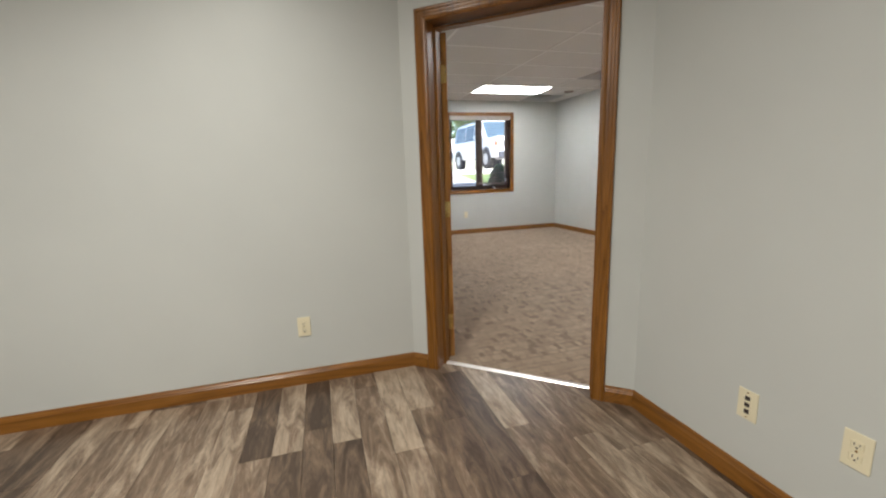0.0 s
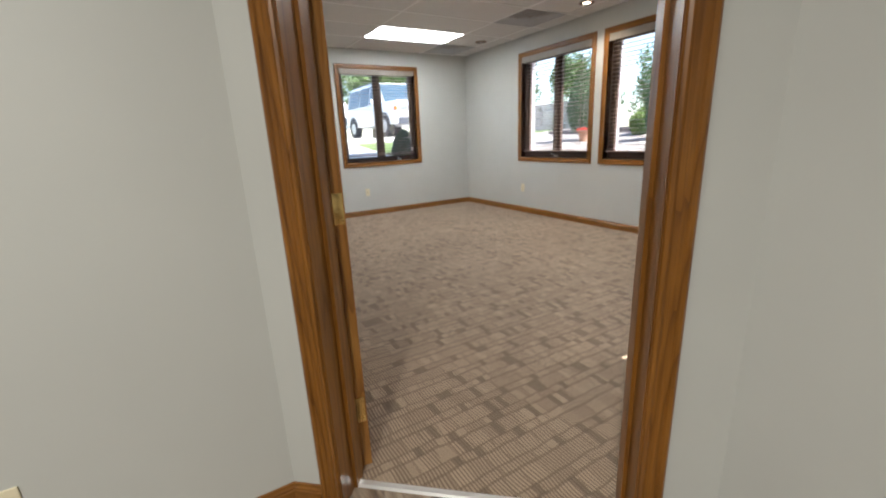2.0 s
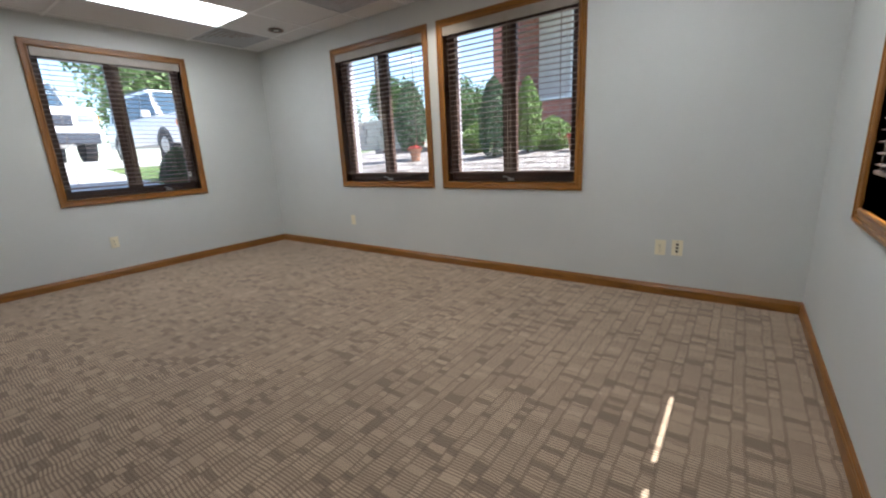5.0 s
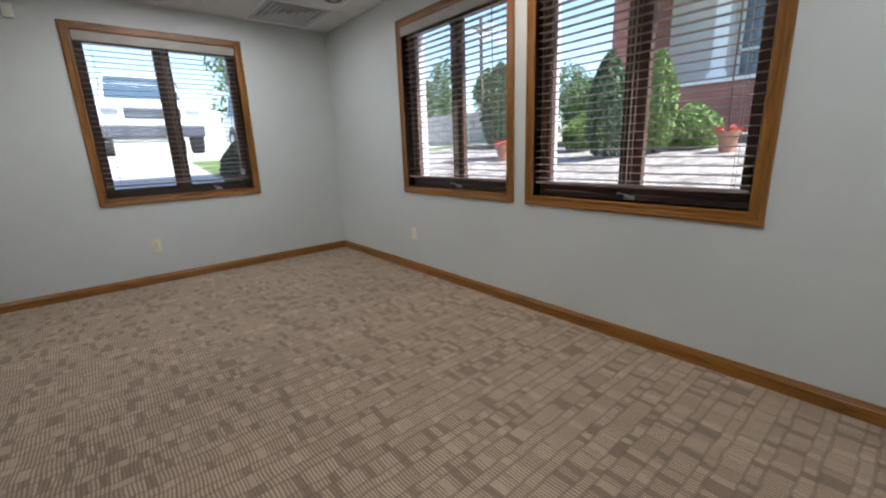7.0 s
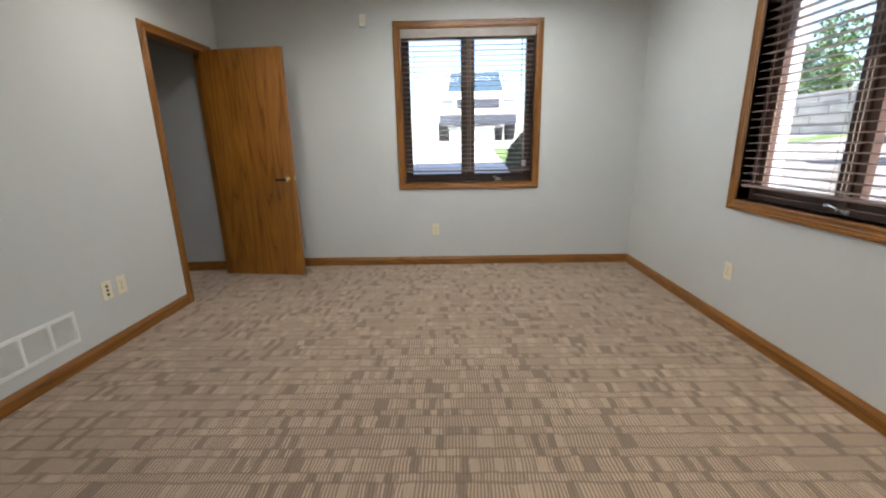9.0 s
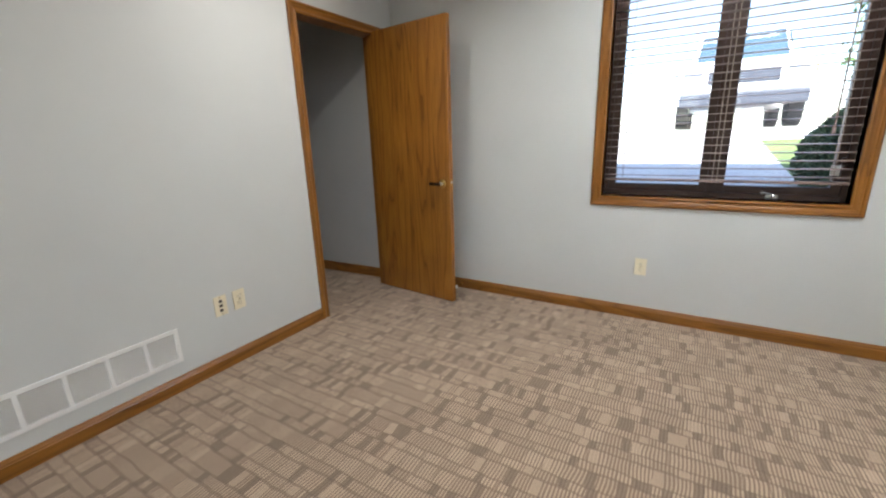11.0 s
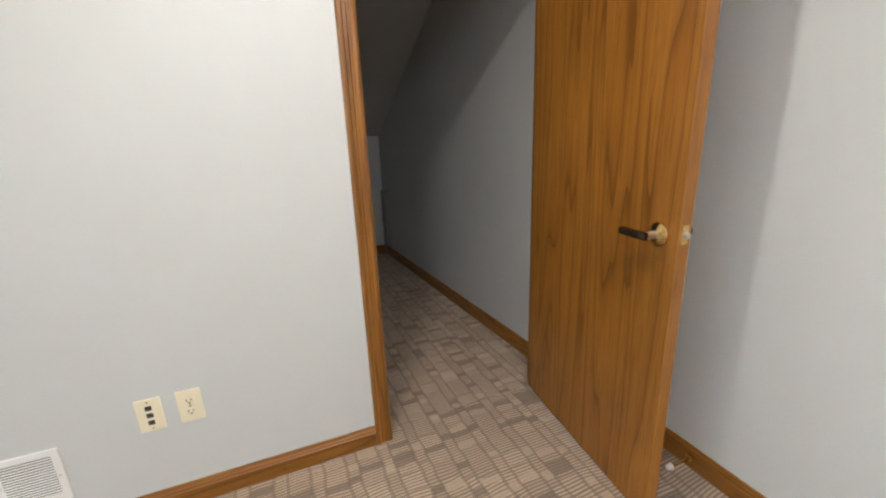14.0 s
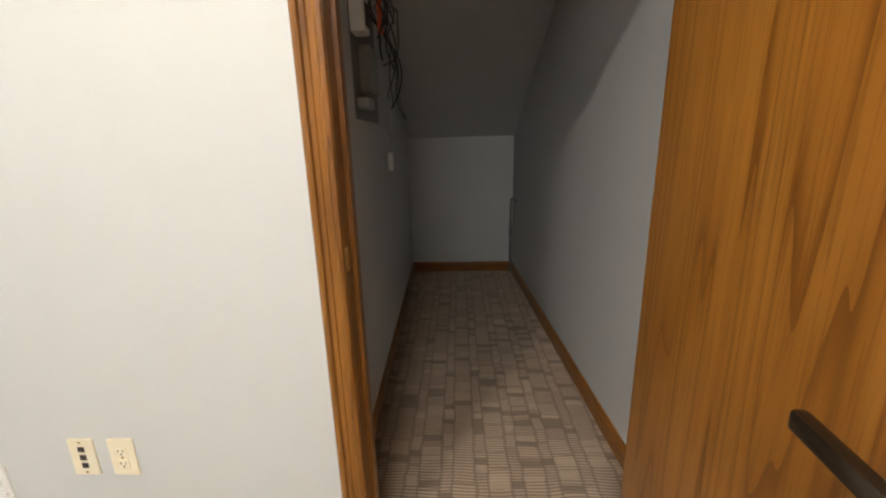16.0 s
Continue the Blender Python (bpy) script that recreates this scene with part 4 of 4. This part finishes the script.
def shrub(x, y, h, r, mat, seed, label, low=0.0):
    top = tagged(new("shrub"), label, "shrub", "garden shrubs")
    top.location = (x, y, height(x, y) - 0.03)
    b = Build()
    b.cyl((0, 0, 0), (0, 0, h * 0.7), 0.025, 0.008, 8)
    for k in range(5):
        a = 1.3 * k
        b.cyl((0, 0, h * (0.15 + 0.1 * k)), (r * 0.6 * math.cos(a), r * 0.6 * math.sin(a), h * (0.3 + 0.1 * k)), 0.01, 0.004, 6)
    b.make("stems", bark_mat, top)

    def where(rng):
        t = rng.random() ** 0.8
        a = rng.uniform(0, 2 * math.pi)
        rad = r * max(0.05, math.sin(math.pi * min(1, 0.12 + 0.88 * t)) ** 0.6) * (1 - 0.25 * t)
        rad *= 1 + 0.22 * noise.noise((3 * math.cos(a) + seed, 3 * math.sin(a), 4 * t))
        q = rad * (1 - 0.45 * rng.random() ** 2)
        return (q * math.cos(a), q * math.sin(a), low + (h - low) * t)

    leaves("foliage", mat, 9000, 0.020, where, seed, top)


shrub(6.72, 6.70, 1.28, 0.29, evergreen_mat, 1, "dark green upright evergreen shrub in the gravel bed", 0.18)
shrub(6.75, 5.15, 1.14, 0.25, evergreen_mat, 2, "dark blue-green evergreen shrub in the gravel bed", 0.05)
shrub(7.00, 4.74, 1.08, 0.22, bright_mat, 3, "sunlit light green upright shrub in the gravel bed", 0.08)
shrub(7.42, 4.52, 0.50, 0.32, bright_mat, 4, "low rounded light green shrub by the wall", 0.0)
shrub(7.42, 5.85, 0.50, 0.30, bright_mat, 5, "low rounded light green shrub by the wall", 0.0)
shrub(3.66, 8.12, 0.52, 0.24, evergreen_mat, 6, "small dark green shrub on the lawn", 0.0)


def tree(x, y, h, r, seed):
    top = tagged(new("tree"), "broad-leaved tree in full summer leaf", "tree", "background trees")
    top.location = (x, y, height(x, y) - 0.05)
    rng = random.Random(seed)
    b = Build()
    b.cyl((0, 0, 0), (0.1, 0, h * 0.45), 0.22, 0.14, 10).cyl((0.1, 0, h * 0.45), (0, 0.1, h * 0.85), 0.14, 0.04, 8)
    blobs = []
    for k in range(14):
        a, t = rng.uniform(0, 6.28), rng.uniform(0.28, 0.95)
        q = r * rng.uniform(0.35, 0.85) * (1.15 - 0.6 * t)
        c = Vector((q * math.cos(a), q * math.sin(a), h * t))
        b.cyl((0.05, 0, h * t * 0.75), c, 0.06, 0.015, 6)
        blobs.append((c, rng.uniform(0.28, 0.5) * r))
    b.make("trunk", bark_mat, top)

    def where(g):
        c, q = g.choice(blobs)
        v = Vector((g.gauss(0, 1), g.gauss(0, 1), g.gauss(0, 0.8))).normalized()
        return c + v * q * g.uniform(0.55, 1.08)

    leaves("crown", tree_mat, 9000, 0.14, where, seed, top)


for k, (x, y, h, r) in enumerate(((11.8, 30, 8, 4.0), (15, 33, 8.5, 4.6), (18, 36, 8, 4.6), (26, 33, 7, 4), (33, 30, 6, 3.6), (38, 24, 6.5, 3.8), (29, 15.5, 4.8, 2.6))):
    tree(x, y, h, r, 20 + k)


def car(name, label, m, tall, boxy):
    """A sport utility vehicle, nose along +x, standing on z = 0."""
    top = tagged(new(name), label, "car", "parked cars")
    top.matrix_basis = m
    L, W, H = 4.8, 1.9, tall
    b = Build()
    b.box((-L / 2, -W / 2, 0.38), (L / 2, W / 2, 1.05), 0.12)
    b.box((-L / 2 + 0.05, -W / 2 + 0.04, 0.95), (L / 2 - 0.1, W / 2 - 0.04, 1.12), 0.07)
    b.make("body", car_white, top, None, True)
    b = Build()
    prof = [(-L / 2 + 0.08, 1.08), (-L / 2 + 0.28, H), (0.35, H + 0.02), (1.15, 1.1)]
    b.prism(prof, lambda p: (p[0], -W / 2 + 0.10 + 0.16 * (p[1] - 1.05), p[1]), lambda p: (p[0], W / 2 - 0.10 - 0.16 * (p[1] - 1.05), p[1]))
    bmesh.ops.bevel(b.bm, geom=list(b.bm.edges), offset=0.06, segments=2, affect="EDGES")
    b.make("cabin", car_white, top, None, True)
    zt = H - 0.1
    for side in (-1, 1):
        for x0, x1 in ((-L / 2 + 0.32, -1.0), (-0.92, -0.06), (0.02, 0.62)):
            b = Build()
            y = lambda z: side * (W / 2 - 0.085 - 0.16 * (z - 1.05))
            xa = x1 + (0.28 if x1 > 0.5 else 0)
            b.prism([(x0, 1.14), (xa, 1.14), (x1 - (0.12 if x1 > 0.5 else 0), zt), (x0 + (0.05 if x0 < -1 else 0), zt)], lambda p: (p[0], y(p[1]) - side * 0.02, p[1]), lambda p: (p[0], y(p[1]), p[1]))
            b.make("side_window", car_glass, top)
    b = Build()
    b.quad((1.13, -0.74, 1.14), (1.13, 0.74, 1.14), (0.48, 0.66, H - 0.06), (0.48, -0.66, H - 0.06))
    b.make("windscreen", car_glass, top).location = (0.03, 0, 0.02)
    b = Build()
    b.box((L / 2 - 0.06, -W / 2 + 0.05, 0.36), (L / 2 + 0.05, W / 2 - 0.05, 0.60), 0.04).box((-L / 2 - 0.05, -W / 2 + 0.05, 0.38), (-L / 2 + 0.06, W / 2 - 0.05, 0.62), 0.04)
    b.box((L / 2 - 0.02, -0.5, 0.72), (L / 2 + 0.015, 0.5, 0.94), 0.02)
    b.make("bumper", trim_dark, top)
    Build().box((L / 2 - 0.05, -0.86, 0.78), (L / 2 + 0.012, -0.58, 0.95), 0.02).box((L / 2 - 0.05, 0.58, 0.78), (L / 2 + 0.012, 0.86, 0.95), 0.02).make("headlight", rim_mat, top)
    Build().box((L / 2 - 0.22, 0.90, 0.80), (L / 2 - 0.04, 0.955, 0.93), 0.01).box((L / 2 - 0.22, -0.955, 0.80), (L / 2 - 0.04, -0.90, 0.93), 0.01).make("indicator", amber, top)
    for side in (-1, 1):
        Build().box((0.72, min(side * 0.93, side * 1.12), 1.1), (0.86, max(side * 0.93, side * 1.12), 1.26), 0.03).make("mirror", car_white, top)
        for x in (-1.42, 1.42):
            y0, y1 = side * (W / 2 - 0.2), side * (W / 2 + 0.012)
            Build().cyl((x, y0, 0.36), (x, y1, 0.36), 0.36, seg=28).make("tyre", tyre_mat, top, None, True)
            r = Build().cyl((x, y1 - side * 0.01, 0.36), (x, y1 + side * 0.006, 0.36), 0.22, 0.2, 20)
            for q in range(5):
                a = q * 1.2566
                r.box((-0.02, -0.008, 0.03), (0.02, 0.008, 0.2), 0.004, pose(x, y1 + side * 0.008, 0.36) @ pose(0, 0, 0, 0, math.degrees(a), 0))
            r.make("rim", rim_mat, top)
            b = Build()
            for q in range(14):
                a0, a1 = math.pi * q / 14, math.pi * (q + 1) / 14
                b.quad(*[(x + rr * math.cos(a), y1 - side * 0.006, 0.36 + rr * math.sin(a)) for rr, a in ((0.36, a0), (0.45, a0), (0.45, a1), (0.36, a1))])
            b.make("arch", trim_dark, top)
    b = Build()
    for side in (-1, 1):
        b.box((-1.9, side * 0.62 - 0.02, H + 0.03), (0.2, side * 0.62 + 0.02, H + 0.07), 0.012)
    b.make("roof_rail", trim_dark, top)


for car_x, lean in ((3.5, -91), (6.85, -88)):
    car("suv", "white sport utility vehicle parked nose-in facing the building", pose(car_x, 15.8, height(car_x, 15.8) + 0.03, 0, 0, lean), 1.85, True)


# timber edging and limestone wall of the garden bed
edge = structure(new("garden_wall_timber"), "weathered timber edging of the raised bed", "retaining wall")
for k in range(3):
    y = -1.0 + 0.3 * (k % 2)
    while y < 8.4:
        ln = min(2.2, 8.6 - y)
        o = Build().box((-0.09, 0, 0), (0.09, ln - 0.012, 0.145), 0.012).make("timber", timber_mat, edge, pose(7.78 + 0.02 * k, y, 0.78 + 0.148 * k))
        y += ln
lime = structure(new("garden_wall_stone"), "low pale limestone block wall behind the bed", "retaining wall")
rng = random.Random(9)
block = None
for k in range(4):
    y = 8.7 + (0.25 if k % 2 else 0)
    while y < 19:
        ln = rng.uniform(0.45, 0.8)
        Build().box((-0.15, 0, 0), (0.15, ln - 0.012, 0.2), 0.02).make("stone", stone_mat, lime, pose(9.7 + rng.uniform(-0.02, 0.02) + 0.03 * k, y, 1.20 + 0.205 * k))
        y += ln


def flower_pot(x, y):
    top = tagged(new("flower_pot"), "terracotta pot with red flowers on the gravel", "flower pot", "flower pots")
    top.location = (x, y, height(x, y) - 0.01)
    b = Build()
    b.cyl((0, 0, 0), (0, 0, 0.18), 0.062, 0.09, 20).cyl((0, 0, 0.17), (0, 0, 0.21), 0.10, 0.104, 20)
    b.make("pot", terracotta, top, None, True)
    leaves("flowers", red_bloom, 260, 0.02, lambda g: (g.gauss(0, 0.05), g.gauss(0, 0.05), 0.205 + abs(g.gauss(0, 0.025))), 3, top)


flower_pot(7.0, 4.05)
flower_pot(6.5, 6.46)

# brick building across the garden
house = tagged(new("brick_building"), "red brick building with white columns and grey glazing", "building")
g0 = 1.15
Build().box((18.0, -10, g0 - 0.4), (27, 10.3, 6.28)).make("wall", plain("pale_stucco", (0.62, 0.6, 0.58), 0.8, 0, 0.06, 3), house)
Build().box((16.6, -10, g0 - 0.4), (16.9, 8.5, 2.75), 0.01).make("parapet", brick, house)
Build().box((16.55, -10, 2.75), (16.95, 8.52, 2.85), 0.02).make("coping", column_white, house)
Build().box((16.2, 9.2, g0 - 0.4), (18.0, 10.3, 6.28), 0.01).make("pier", brick, house)
for k in range(6):
    y = 7.4 - 2.4 * k
    Build().box((17.1, y - 0.2, g0 - 0.4), (17.5, y + 0.2, 6.3), 0.03).box((17.02, y - 0.28, 2.9), (17.58, y + 0.28, 3.1), 0.02).make("column", column_white, house)
    Build().box((17.96, y - 2.1, 1.9), (18.02, y - 0.3, 5.6)).make("window", curtain_glass, house)
    b = Build()
    for q in range(4):
        b.box((17.90, y - 2.1 + 0.6 * q - 0.03, 1.9), (17.98, y - 2.1 + 0.6 * q + 0.03, 5.6))
    b.box((17.90, y - 2.13, 3.7), (17.97, y - 0.27, 3.78))
    b.make("window_bar", column_white, house)
Build().box((16.0, -10.4, 6.3), (27.4, 10.6, 6.9), 0.05).make("eave", column_white, house)
Build().prism([(15.7, 6.9), (27.7, 6.9), (21.7, 9.2)], lambda p: (p[0], -10.6, p[1]), lambda p: (p[0], 10.8, p[1])).make("roof", plain("roof_shingle_grey", (0.12, 0.11, 0.11), 0.9, 0, 0.3, 6), house)

pole = tagged(new("utility_pole"), "tall wooden utility pole beyond the garden", "pole")
pole.location = (24, 24, 1.2)
Build().cyl((0, 0, 0), (0, 0, 8.5), 0.15, 0.11, 12).make("shaft", bark_mat, pole)
Build().box((-0.9, -0.06, 7.6), (0.9, 0.06, 7.75), 0.01).make("crossarm", bark_mat, pole)

# outside trim beside the glass
for k, (m, c) in enumerate(WINDOWS):
    u0, u1, z0, z1 = hole(c)
    b = Build()
    b.box((u0 - 0.05, 0.165, z0 - 0.05), (u0 + 0.012, 0.25, z1 + 0.05), 0.004).box((u1 - 0.012, 0.165, z0 - 0.05), (u1 + 0.05, 0.25, z1 + 0.05), 0.004)
    b.box((u0 + 0.012, 0.165, z1 - 0.01), (u1 - 0.012, 0.25, z1 + 0.05), 0.004).box((u0 + 0.012, 0.165, z0 - 0.05), (u1 - 0.012, 0.26, z0 + 0.01), 0.004)
    structure(b.make("trim_outside_%d" % (k + 1), ext_trim, m=m), "pale outside trim round the window", "trim")

# ---- hall planks, each its own piece ----
hall_floor = structure(new("floor_hall"), "weathered grey-brown wood-look vinyl planks", "floor")
PW, PL = 0.132, 0.92
plank_data = {}


def plank(length):
    key = round(length, 2)
    if key not in plank_data:
        b = Build().box((0.0006, 0.0006, -0.02), (PW - 0.0006, key - 0.0006, 0.0), 0.0008)
        bmesh.ops.recalc_face_normals(b.bm, faces=b.bm.faces)
        me = bpy.data.meshes.new("plank")
        b.bm.to_mesh(me)
        b.bm.free()
        me.materials.append(plank_mat)
        plank_data[key] = me
    return plank_data[key]


rng = random.Random(21)
x = HW
while x < HE + 0.05:
    y, first = -1.7, rng.choice((0.2, 0.34, 0.5, 0.66, 0.8))
    limit = min(2.45, 2.34 - 0.874 * (x - 0.621))
    while y < limit:
        ln = min(first, limit - y)
        first = PL
        o = new("plank", plank(ln))
        o.parent = hall_floor
        o.location = (x, y, 0)
        y += max(ln, 0.05)
    x += PW
back = structure(Build().box((HW, HS, -0.02), (HE, -1.7, -0.001)).make("floor_hall_back", plank_mat), "wood-look vinyl floor further back in the hall", "floor")
